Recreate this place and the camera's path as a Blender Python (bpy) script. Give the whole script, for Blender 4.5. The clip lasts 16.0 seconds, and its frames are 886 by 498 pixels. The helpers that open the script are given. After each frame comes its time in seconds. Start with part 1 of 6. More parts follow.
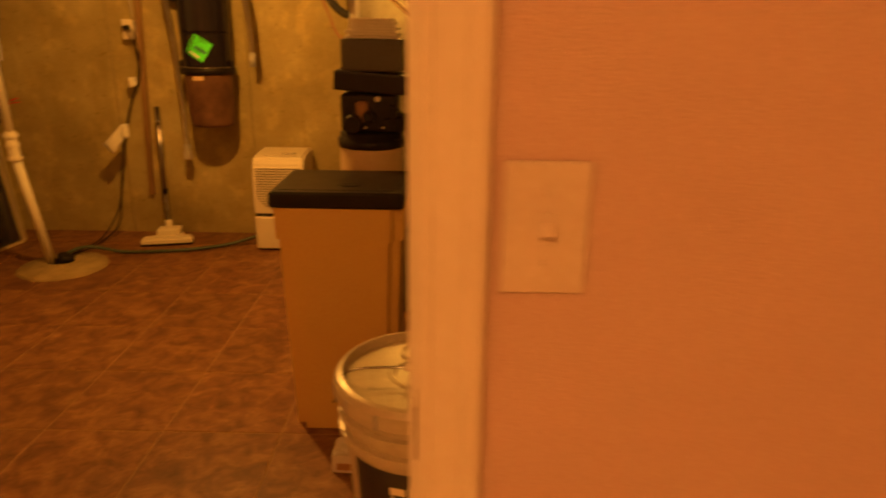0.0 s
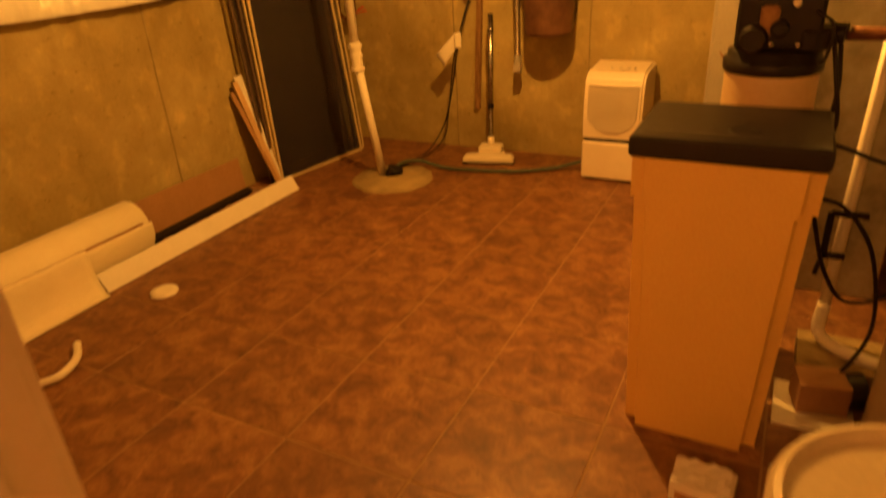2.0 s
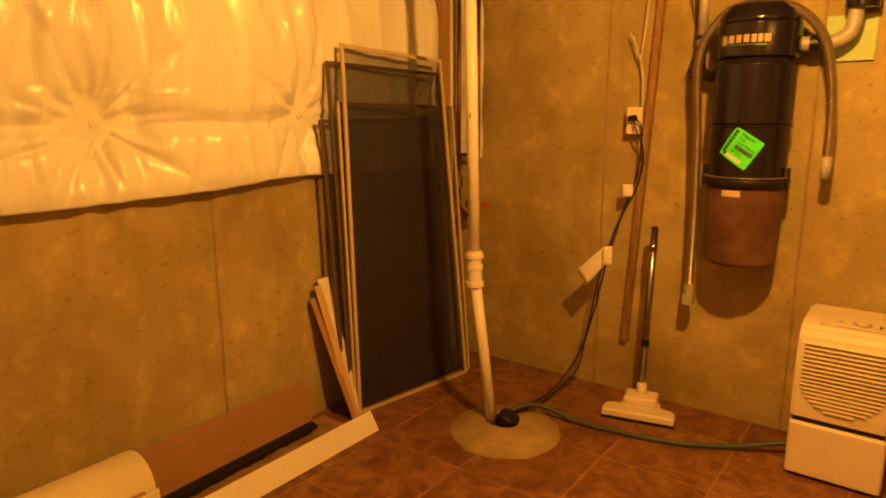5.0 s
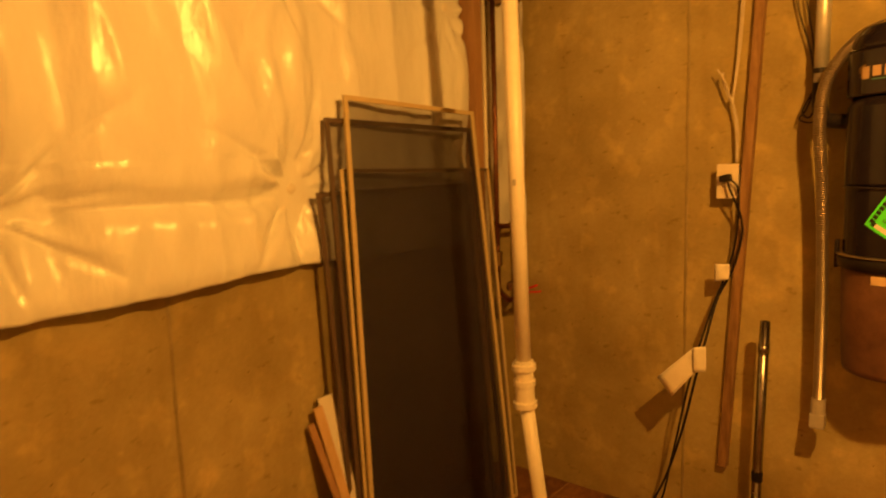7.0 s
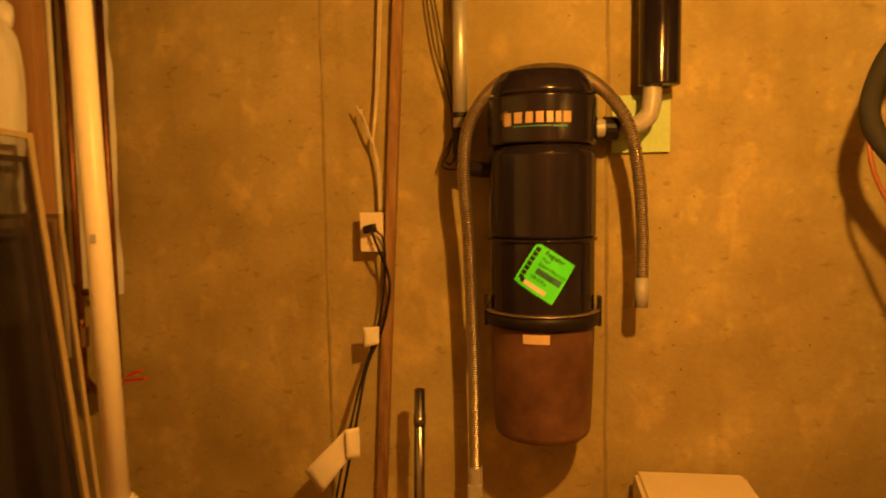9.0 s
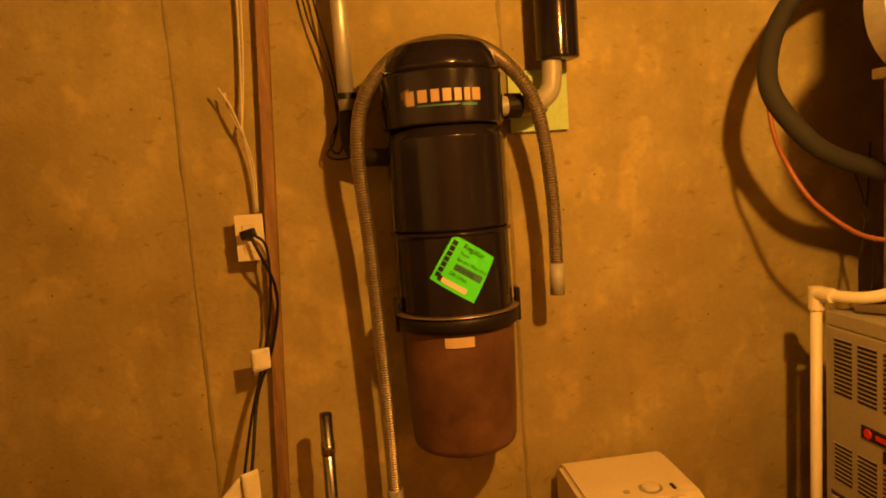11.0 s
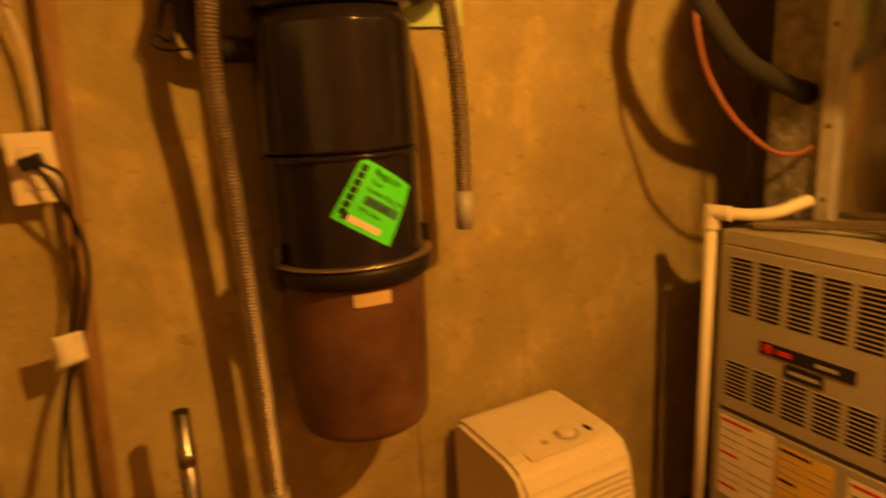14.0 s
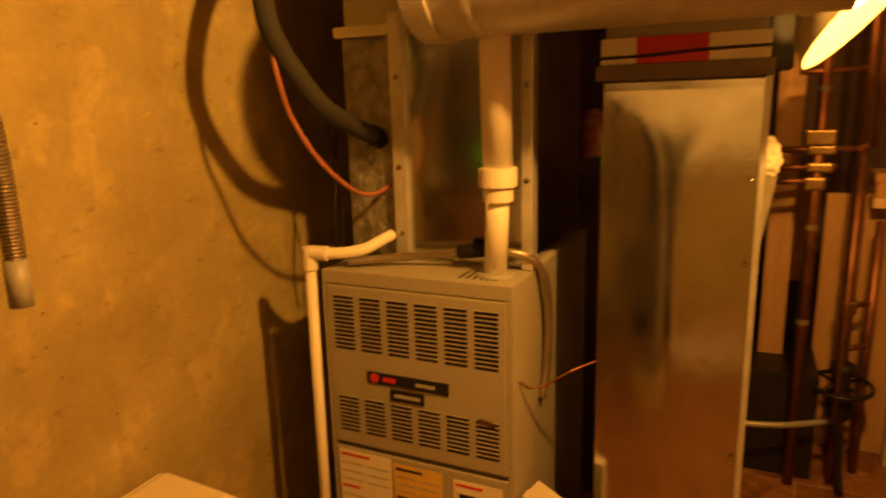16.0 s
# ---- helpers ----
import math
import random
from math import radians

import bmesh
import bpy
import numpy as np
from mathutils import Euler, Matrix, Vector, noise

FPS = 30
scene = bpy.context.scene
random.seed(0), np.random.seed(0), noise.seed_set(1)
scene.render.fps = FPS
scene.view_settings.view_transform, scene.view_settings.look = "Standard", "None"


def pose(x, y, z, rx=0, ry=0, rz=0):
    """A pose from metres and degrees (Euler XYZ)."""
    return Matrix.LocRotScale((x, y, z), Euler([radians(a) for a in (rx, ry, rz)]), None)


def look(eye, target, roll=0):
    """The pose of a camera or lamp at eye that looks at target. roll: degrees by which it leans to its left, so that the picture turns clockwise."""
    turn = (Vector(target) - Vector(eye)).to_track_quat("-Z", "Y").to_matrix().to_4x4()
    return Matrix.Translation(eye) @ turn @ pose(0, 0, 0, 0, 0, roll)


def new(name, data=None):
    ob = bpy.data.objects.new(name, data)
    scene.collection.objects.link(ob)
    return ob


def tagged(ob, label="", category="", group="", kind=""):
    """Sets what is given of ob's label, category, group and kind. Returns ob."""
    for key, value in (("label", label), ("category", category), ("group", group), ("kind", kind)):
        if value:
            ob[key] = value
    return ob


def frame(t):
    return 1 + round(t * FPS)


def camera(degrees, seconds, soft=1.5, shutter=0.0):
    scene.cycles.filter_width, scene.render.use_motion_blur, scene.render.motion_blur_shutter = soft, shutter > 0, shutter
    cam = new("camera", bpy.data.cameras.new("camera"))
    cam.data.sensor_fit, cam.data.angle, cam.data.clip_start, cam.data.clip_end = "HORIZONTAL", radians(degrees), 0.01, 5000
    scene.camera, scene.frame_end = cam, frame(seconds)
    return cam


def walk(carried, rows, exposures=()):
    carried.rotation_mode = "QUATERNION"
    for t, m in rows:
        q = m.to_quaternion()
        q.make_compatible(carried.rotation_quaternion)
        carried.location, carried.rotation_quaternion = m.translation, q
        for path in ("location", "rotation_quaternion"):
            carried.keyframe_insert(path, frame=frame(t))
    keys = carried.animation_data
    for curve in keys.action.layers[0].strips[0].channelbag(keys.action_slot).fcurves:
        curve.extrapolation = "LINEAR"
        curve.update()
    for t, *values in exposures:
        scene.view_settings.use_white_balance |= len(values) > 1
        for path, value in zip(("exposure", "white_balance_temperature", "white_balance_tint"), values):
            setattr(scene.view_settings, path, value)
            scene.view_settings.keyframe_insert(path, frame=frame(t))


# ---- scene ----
cam = camera(68.4, 16.0, soft=1.75, shutter=0.5)
PATH = [
    (0, (0.11, 0.553, 1.3), (0.094, 2.448, 0.661), 0.7),
    (0.5, (-0.042, 0.603, 1.286), (-0.254, 2.44, 0.525), 1.9),
    (1, (-0.107, 0.667, 1.223), (-0.422, 2.335, 0.165), 3.1),
    (1.5, (-0.096, 0.843, 1.24), (-0.741, 2.391, 0.151), -1.2),
    (2, (-0.138, 0.99, 1.271), (-0.994, 2.57, 0.393), -3.6),
    (2.5, (-0.257, 1.108, 1.329), (-0.899, 2.858, 0.604), -0.2),
    (3, (-0.354, 1.258, 1.272), (-1.267, 2.941, 0.693), -3.2),
    (3.5, (-0.44, 1.466, 1.309), (-1.585, 3.021, 0.791), -1.4),
    (4, (-0.532, 1.598, 1.312), (-1.647, 3.198, 0.868), -0.4),
    (6.5, (-1.068, 2.191, 1.348), (-2.375, 3.665, 1.002), -0.6),
    (7, (-1.156, 2.338, 1.361), (-2.424, 3.863, 1.107), -1.9),
    (7.5, (-1.236, 2.444, 1.37), (-2.19, 4.187, 1.143), -1.4),
    (8, (-1.304, 2.535, 1.381), (-1.88, 4.435, 1.137), -0.7),
    (8.5, (-1.34, 2.66, 1.352), (-1.693, 4.615, 1.119), 0.8),
    (9, (-1.371, 2.76, 1.379), (-1.62, 4.737, 1.218), -0.8),
    (9.5, (-1.461, 2.786, 1.409), (-1.448, 4.779, 1.243), -1.5),
    (12, (-1.652, 3.095, 1.381), (-1.28, 5.039, 1.097), -3.1),
    (12.5, (-1.731, 3.149, 1.378), (-1.154, 5.039, 1.068), 0.4),
    (13, (-1.699, 3.254, 1.355), (-1.132, 5.142, 1.019), -1.9),
    (13.5, (-1.703, 3.337, 1.352), (-1.172, 5.227, 0.969), -3.9),
    (14, (-1.75, 3.381, 1.365), (-0.823, 5.087, 0.887), -3.4),
    (14.5, (-1.744, 3.393, 1.35), (-0.53, 4.872, 0.768), -2.0),
    (15, (-1.656, 3.405, 1.343), (-0.249, 4.733, 0.839), -1.6),
    (15.5, (-1.654, 3.435, 1.368), (-0.069, 4.546, 0.866), -2.1),
    (16, (-1.704, 3.466, 1.384), (0.062, 4.299, 0.95), -1.6),
]
EXPOSURES = [(0, -0.1), (0.5, -0.1), (1.0, 0.32), (2.0, 0.5), (4.2, 0.5), (6.5, 0.3), (8.5, 0.28), (9.5, 0.22), (12.5, 0.14), (14.0, 0.16), (16.0, 0.22)]
walk(cam, [(t, look(eye, target, roll)) for t, eye, target, roll in PATH], EXPOSURES)

# ---- light ----
WARM = (1.0, 0.42, 0.060)
world = bpy.data.worlds.new("world")
scene.world = world
world.use_nodes = True
world.node_tree.nodes["Background"].inputs["Color"].default_value = (1.0, 0.5, 0.1, 1)
world.node_tree.nodes["Background"].inputs["Strength"].default_value = 0.0


def lamp(name, at, watts, size, color=WARM):
    data = bpy.data.lights.new(name, "POINT")
    data.energy, data.shadow_soft_size, data.color = watts, size, color
    ob = new(name, data)
    ob.location = at
    return ob


LAMP = Vector((-0.97, 3.23, 1.99))
HALL = Vector((-0.40, -0.65, 2.12))
lamp("room_lamp_light", LAMP, 102, 0.030)
lamp("hall_lamp_light", HALL, 46, 0.06, (1.0, 0.375, 0.07))
lamp("clamp_lamp_light", (-0.044, 3.235, 1.533), 8, 0.02, (1.0, 0.42, 0.05))


# ---- materials ----
def mat(name, a, b=None, rough=0.6, metal=0.0, scale=6.0, fine=80.0, bump=0.15, spread=0.25, spec=0.5, random_tint=0.0, stretch=(1, 1, 1), c=None, depth=0.004):
    """A surface of two colours mixed by broad blotches, with fine grain, roughness variation and relief."""
    m = bpy.data.materials.new(name)
    m.use_nodes = True
    nt = m.node_tree
    N, L = nt.nodes, nt.links
    bsdf = N["Principled BSDF"]
    b = b or tuple(v * 0.8 for v in a)
    tc = N.new("ShaderNodeTexCoord")
    mp = N.new("ShaderNodeMapping")
    mp.inputs["Scale"].default_value = stretch
    geo = N.new("ShaderNodeNewGeometry")
    L.new(geo.outputs["Position"] if name in WORLD_MAPPED else tc.outputs["Object"], mp.inputs["Vector"])
    n1 = N.new("ShaderNodeTexNoise")
    n1.inputs["Scale"].default_value, n1.inputs["Detail"].default_value, n1.inputs["Roughness"].default_value = scale, 6, 0.62
    n2 = N.new("ShaderNodeTexNoise")
    n2.inputs["Scale"].default_value, n2.inputs["Detail"].default_value = fine, 4
    for n in (n1, n2):
        L.new(mp.outputs["Vector"], n.inputs["Vector"])
    ramp = N.new("ShaderNodeValToRGB")
    ramp.color_ramp.elements[0].position, ramp.color_ramp.elements[1].position = 0.5 - spread, 0.5 + spread
    ramp.color_ramp.elements[0].color, ramp.color_ramp.elements[1].color = (*b, 1), (*a, 1)
    if c:
        e = ramp.color_ramp.elements.new(0.5)
        e.color = (*c, 1)
    L.new(n1.outputs["Fac"], ramp.inputs["Fac"])
    grain = N.new("ShaderNodeMix")
    grain.data_type, grain.blend_type = "RGBA", "OVERLAY"
    grain.inputs["Factor"].default_value = 0.22
    L.new(ramp.outputs["Color"], grain.inputs["A"])
    L.new(n2.outputs["Color"], grain.inputs["B"])
    bw = N.new("ShaderNodeRGBToBW")
    L.new(n2.outputs["Color"], bw.inputs["Color"])
    L.new(bw.outputs["Val"], grain.inputs["B"])
    out = grain.outputs["Result"]
    if random_tint:
        info = N.new("ShaderNodeObjectInfo")
        rng = N.new("ShaderNodeMapRange")
        rng.inputs["To Min"].default_value, rng.inputs["To Max"].default_value = 1 - random_tint, 1 + random_tint
        L.new(info.outputs["Random"], rng.inputs["Value"])
        hsv = N.new("ShaderNodeHueSaturation")
        L.new(rng.outputs["Result"], hsv.inputs["Value"])
        L.new(out, hsv.inputs["Color"])
        out = hsv.outputs["Color"]
    L.new(out, bsdf.inputs["Base Color"])
    bsdf.inputs["Metallic"].default_value = metal
    bsdf.inputs["Specular IOR Level"].default_value = spec
    rr = N.new("ShaderNodeMapRange")
    rr.inputs["To Min"].default_value, rr.inputs["To Max"].default_value = max(0.03, rough - 0.1), min(1.0, rough + 0.1)
    L.new(n1.outputs["Fac"], rr.inputs["Value"])
    L.new(rr.outputs["Result"], bsdf.inputs["Roughness"])
    if bump:
        bp = N.new("ShaderNodeBump")
        bp.inputs["Strength"].default_value, bp.inputs["Distance"].default_value = bump, depth
        add = N.new("ShaderNodeMath")
        L.new(n1.outputs["Fac"], add.inputs[0])
        L.new(n2.outputs["Fac"], add.inputs[1])
        L.new(add.outputs["Value"], bp.inputs["Height"])
        L.new(bp.outputs["Normal"], bsdf.inputs["Normal"])
    return m


WORLD_MAPPED = {"concrete", "tile", "grout", "drywall", "joist_wood"}


def concrete():
    """Poured concrete: soft cloudy tone, pale laitance blotches, trowel streaks, small dark pits and fine grain."""
    m = bpy.data.materials.new("concrete")
    m.use_nodes = True
    nt = m.node_tree
    N, L = nt.nodes, nt.links
    bsdf = N["Principled BSDF"]
    pos = N.new("ShaderNodeNewGeometry").outputs["Position"]

    def tex(scale, detail, rough, stretch=(1, 1, 1), distort=0.0):
        mp = N.new("ShaderNodeMapping")
        mp.inputs["Scale"].default_value = stretch
        L.new(pos, mp.inputs["Vector"])
        n = N.new("ShaderNodeTexNoise")
        n.inputs["Scale"].default_value, n.inputs["Detail"].default_value, n.inputs["Roughness"].default_value, n.inputs["Distortion"].default_value = scale, detail, rough, distort
        L.new(mp.outputs["Vector"], n.inputs["Vector"])
        return n.outputs["Fac"]

    def ramp(fac, *stops):
        r = N.new("ShaderNodeValToRGB")
        e = r.color_ramp.elements
        while len(e) < len(stops):
            e.new(0.5)
        for k, (p, c) in enumerate(stops):
            e[k].position, e[k].color = p, (*c, 1)
        L.new(fac, r.inputs["Fac"])
        return r.outputs["Color"]

    def mix(kind, fac, a, b):
        x = N.new("ShaderNodeMix")
        x.data_type, x.blend_type = "RGBA", kind
        if isinstance(fac, float):
            x.inputs["Factor"].default_value = fac
        else:
            L.new(fac, x.inputs["Factor"])
        L.new(a, x.inputs["A"])
        L.new(b, x.inputs["B"])
        return x.outputs["Result"]

    cloud = ramp(tex(2.0, 5, 0.5), (0.30, (0.29, 0.225, 0.088)), (0.50, (0.385, 0.310, 0.130)), (0.68, (0.46, 0.385, 0.175)))
    spots = ramp(tex(7.0, 4, 0.55, distort=0.1), (0.36, (0.46, 0.45, 0.43)), (0.54, (0.5, 0.5, 0.5)), (0.68, (0.57, 0.56, 0.54)))
    streak = ramp(tex(5.0, 5, 0.6, (0.8, 0.8, 1.3), 0.5), (0.25, (0.44, 0.43, 0.41)), (0.6, (0.5, 0.5, 0.5)), (0.8, (0.54, 0.53, 0.52)))
    grain_f = tex(70.0, 3, 0.7)
    grain = ramp(grain_f, (0.3, (0.40, 0.40, 0.40)), (0.7, (0.60, 0.60, 0.60)))
    pit = N.new("ShaderNodeTexVoronoi")
    pit.inputs["Scale"].default_value = 26.0
    L.new(pos, pit.inputs["Vector"])
    pits = ramp(pit.outputs["Distance"], (0.05, (0.22, 0.20, 0.17)), (0.10, (0.5, 0.5, 0.5)))
    rare = ramp(tex(5.0, 2, 0.5), (0.54, (0, 0, 0)), (0.58, (1, 1, 1)))
    patches = ramp(tex(11.0, 3, 0.55, (1, 1, 0.8)), (0.56, (0.5, 0.5, 0.5)), (0.66, (0.60, 0.59, 0.565)))
    flecks = ramp(tex(30.0, 3, 0.5, (0.7, 0.7, 1.3)), (0.28, (0.38, 0.37, 0.35)), (0.35, (0.5, 0.5, 0.5)), (0.66, (0.5, 0.5, 0.5)), (0.74, (0.57, 0.56, 0.54)))
    drips = ramp(tex(9.0, 4, 0.6, (1.3, 1.3, 0.16)), (0.34, (0.45, 0.44, 0.42)), (0.46, (0.5, 0.5, 0.5)))
    c = mix("OVERLAY", 0.85, cloud, spots)
    c = mix("OVERLAY", 0.9, c, patches)
    c = mix("OVERLAY", 0.9, c, flecks)
    c = mix("OVERLAY", 0.6, c, drips)
    c = mix("OVERLAY", 0.7, c, streak)
    c = mix("OVERLAY", 0.28, c, grain)
    c = mix("OVERLAY", rare, c, pits)
    L.new(c, bsdf.inputs["Base Color"])
    bsdf.inputs["Roughness"].default_value = 0.92
    bsdf.inputs["Specular IOR Level"].default_value = 0.3
    h = N.new("ShaderNodeMath")
    L.new(grain_f, h.inputs[0])
    L.new(tex(12.0, 5, 0.65), h.inputs[1])
    bp = N.new("ShaderNodeBump")
    bp.inputs["Strength"].default_value, bp.inputs["Distance"].default_value = 0.4, 0.004
    L.new(h.outputs["Value"], bp.inputs["Height"])
    L.new(bp.outputs["Normal"], bsdf.inputs["Normal"])
    return m


def tile_stone():
    """Stone-look glazed tile: dark brown ground with tan clouds, swirling veins and small flecks, each tile a little different."""
    m = bpy.data.materials.new("tile")
    m.use_nodes = True
    nt = m.node_tree
    N, L = nt.nodes, nt.links
    bsdf = N["Principled BSDF"]
    info = N.new("ShaderNodeObjectInfo")
    pos = N.new("ShaderNodeTexCoord").outputs["Object"]
    far = N.new("ShaderNodeVectorMath")
    far.operation = "MULTIPLY_ADD"
    L.new(info.outputs["Random"], far.inputs[0])
    far.inputs[1].default_value = (37.0, 19.0, 23.0)
    L.new(pos, far.inputs[2])

    def tex(scale, detail, rough, distort):
        n = N.new("ShaderNodeTexNoise")
        n.inputs["Scale"].default_value, n.inputs["Detail"].default_value, n.inputs["Roughness"].default_value, n.inputs["Distortion"].default_value = scale, detail, rough, distort
        L.new(far.outputs["Vector"], n.inputs["Vector"])
        return n.outputs["Fac"]

    def ramp(fac, *stops):
        r = N.new("ShaderNodeValToRGB")
        e = r.color_ramp.elements
        while len(e) < len(stops):
            e.new(0.5)
        for k, (p, c) in enumerate(stops):
            e[k].position, e[k].color = p, (*c, 1)
        L.new(fac, r.inputs["Fac"])
        return r.outputs["Color"]

    def mix(kind, fac, a, b):
        x = N.new("ShaderNodeMix")
        x.data_type, x.blend_type = "RGBA", kind
        x.inputs["Factor"].default_value = fac
        L.new(a, x.inputs["A"])
        L.new(b, x.inputs["B"])
        return x.outputs["Result"]

    cloud = ramp(tex(11.0, 7, 0.66, 0.7), (0.34, (0.120, 0.050, 0.024)), (0.47, (0.185, 0.080, 0.034)), (0.58, (0.255, 0.122, 0.048)), (0.70, (0.33, 0.175, 0.072)))
    vein = ramp(tex(30.0, 5, 0.68, 1.2), (0.34, (0.33, 0.31, 0.32)), (0.45, (0.5, 0.5, 0.5)), (0.58, (0.5, 0.5, 0.5)), (0.70, (0.65, 0.64, 0.61)))
    fleck = ramp(tex(85.0, 3, 0.7, 0.4), (0.32, (0.40, 0.39, 0.39)), (0.66, (0.59, 0.59, 0.58)))
    c = mix("OVERLAY", 0.9, cloud, vein)
    c = mix("OVERLAY", 0.5, c, fleck)
    rng = N.new("ShaderNodeMapRange")
    rng.inputs["To Min"].default_value, rng.inputs["To Max"].default_value = 0.9, 1.1
    L.new(info.outputs["Random"], rng.inputs["Value"])
    hsv = N.new("ShaderNodeHueSaturation")
    L.new(rng.outputs["Result"], hsv.inputs["Value"])
    L.new(c, hsv.inputs["Color"])
    L.new(hsv.outputs["Color"], bsdf.inputs["Base Color"])
    relief = tex(34.0, 6, 0.65, 0.8)
    rr = N.new("ShaderNodeMapRange")
    rr.inputs["To Min"].default_value, rr.inputs["To Max"].default_value = 0.36, 0.62
    L.new(relief, rr.inputs["Value"])
    L.new(rr.outputs["Result"], bsdf.inputs["Roughness"])
    bp = N.new("ShaderNodeBump")
    bp.inputs["Strength"].default_value, bp.inputs["Distance"].default_value = 0.3, 0.004
    L.new(relief, bp.inputs["Height"])
    L.new(bp.outputs["Normal"], bsdf.inputs["Normal"])
    return m


CONCRETE = concrete()
JOINT = mat("form_joint_concrete", (0.34, 0.27, 0.12), (0.21, 0.16, 0.07), rough=0.95, scale=14, fine=60, bump=0.5)
# dark brown that puts the shade of the far corner into the colour
GAPDARK = mat("unlit_gap_brown", (0.10, 0.058, 0.034), (0.06, 0.034, 0.02), rough=0.8, scale=5, fine=40, bump=0.2, stretch=(4, 4, 0.6))

SLAB = mat("slab", (0.42, 0.32, 0.155), (0.24, 0.175, 0.085), rough=0.95, scale=9, fine=70, bump=0.6)
TILE = tile_stone()
GROUT = mat("grout", (0.40, 0.25, 0.125), rough=0.95, scale=20, fine=150, bump=0.4)
DRYWALL = mat("drywall", (0.67, 0.49, 0.44), (0.62, 0.455, 0.41), rough=0.85, scale=4, fine=260, bump=0.45, depth=0.002, stretch=(0.5, 0.5, 1.6))
TRIM = mat("trim_paint", (0.82, 0.76, 0.66), (0.78, 0.72, 0.62), rough=0.45, scale=5, fine=60, bump=0.06)
PLATE = mat("plate_plastic", (0.80, 0.70, 0.60), rough=0.4, scale=10, fine=100, bump=0.02)
IVORY = mat("ivory_plastic", (0.78, 0.70, 0.55), (0.70, 0.62, 0.47), rough=0.45, scale=7, fine=120, bump=0.08)
WHITE = mat("white_paint", (0.82, 0.80, 0.74), (0.72, 0.70, 0.63), rough=0.6, scale=8, fine=80, bump=0.08)
VINYL = mat("vinyl_blanket", (0.84, 0.86, 0.84), (0.79, 0.80, 0.77), rough=0.24, scale=9, fine=60, bump=0.3, depth=0.006, stretch=(1, 1.6, 0.5))
PVC = mat("pvc", (0.84, 0.80, 0.70), (0.74, 0.69, 0.58), rough=0.4, scale=7, fine=60, bump=0.04)
GREYPVC = mat("grey_pvc", (0.42, 0.40, 0.36), rough=0.4, scale=7, fine=60, bump=0.04)
COPPER = mat("copper", (0.34, 0.15, 0.085), (0.14, 0.06, 0.035), rough=0.48, metal=0.9, scale=14, fine=60, bump=0.05)
COPPERRED = mat("copper_jacket", (0.36, 0.13, 0.065), (0.26, 0.09, 0.045), rough=0.45, scale=14, fine=60, bump=0.05)
GALV = mat("galvanised_steel", (0.66, 0.65, 0.62), (0.50, 0.49, 0.46), rough=0.40, metal=0.55, scale=10, fine=45, bump=0.08, spread=0.2)
DUCTSHINE = mat("bright_galvanised_sheet", (0.66, 0.65, 0.62), (0.54, 0.53, 0.50), rough=0.15, metal=1.0, scale=6, fine=40, bump=0.06, spread=0.2)
GALVDULL = mat("dull_galvanised_steel", (0.46, 0.45, 0.42), (0.34, 0.33, 0.31), rough=0.5, metal=0.6, scale=8, fine=45, bump=0.1)
SPANGLE = mat("dark_mottled_galvanised_sheet", (0.34, 0.31, 0.25), (0.17, 0.145, 0.11), rough=0.55, metal=0.35, scale=7, fine=55, bump=0.1, spread=0.16, c=(0.27, 0.24, 0.185))
BROWNSTEEL = mat("tarnished_steel", (0.20, 0.155, 0.115), (0.13, 0.10, 0.075), rough=0.6, metal=0.3, scale=9, fine=60, bump=0.1)
BLUESTEEL = mat("dark_blue_paint", (0.020, 0.026, 0.040), (0.014, 0.018, 0.028), rough=0.5, scale=6, fine=60, bump=0.05)
CHROME = mat("chrome", (0.42, 0.40, 0.38), rough=0.24, metal=1.0, scale=20, fine=120, bump=0.03)
HOSEMETAL = mat("hose_grey", (0.44, 0.38, 0.30), (0.33, 0.28, 0.215), rough=0.36, metal=0.85, scale=20, fine=120, bump=0.05)
FOIL = mat("dark_foil", (0.42, 0.40, 0.36), (0.10, 0.09, 0.08), rough=0.45, metal=0.4, scale=26, fine=70, bump=0.9, depth=0.008)
FURNACE = mat("furnace_enamel", (0.36, 0.335, 0.27), (0.33, 0.305, 0.245), rough=0.5, scale=5, fine=130, bump=0.05)
# dark steel parts; also painted shade in slots, gaps and the roll's hollow
FURNACEDARK = mat("dark_steel_and_recess_shade", (0.10, 0.095, 0.08), rough=0.6, scale=5, fine=100, bump=0.05)
BLACKGLOSS = mat("black_gloss", (0.019, 0.0145, 0.021), (0.012, 0.0095, 0.014), rough=0.12, scale=4, fine=60, bump=0.02, spec=0.36)
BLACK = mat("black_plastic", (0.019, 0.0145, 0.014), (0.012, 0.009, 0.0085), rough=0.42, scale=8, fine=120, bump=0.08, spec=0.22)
RUBBER = mat("black_rubber_foam", (0.03, 0.028, 0.026), (0.018, 0.017, 0.015), rough=0.85, scale=20, fine=160, bump=0.25)
GREENHOSE = mat("green_hose", (0.07, 0.10, 0.07), (0.05, 0.07, 0.05), rough=0.5, scale=12, fine=90, bump=0.05)
BIN = mat("dust_bin_plastic", (0.175, 0.088, 0.052), (0.075, 0.035, 0.023), rough=0.42, spread=0.17, scale=7, fine=60, bump=0.05, spec=0.3)
WOOD = mat("wood", (0.46, 0.28, 0.14), (0.30, 0.16, 0.07), rough=0.7, scale=5, fine=40, bump=0.2, stretch=(6, 6, 0.6))
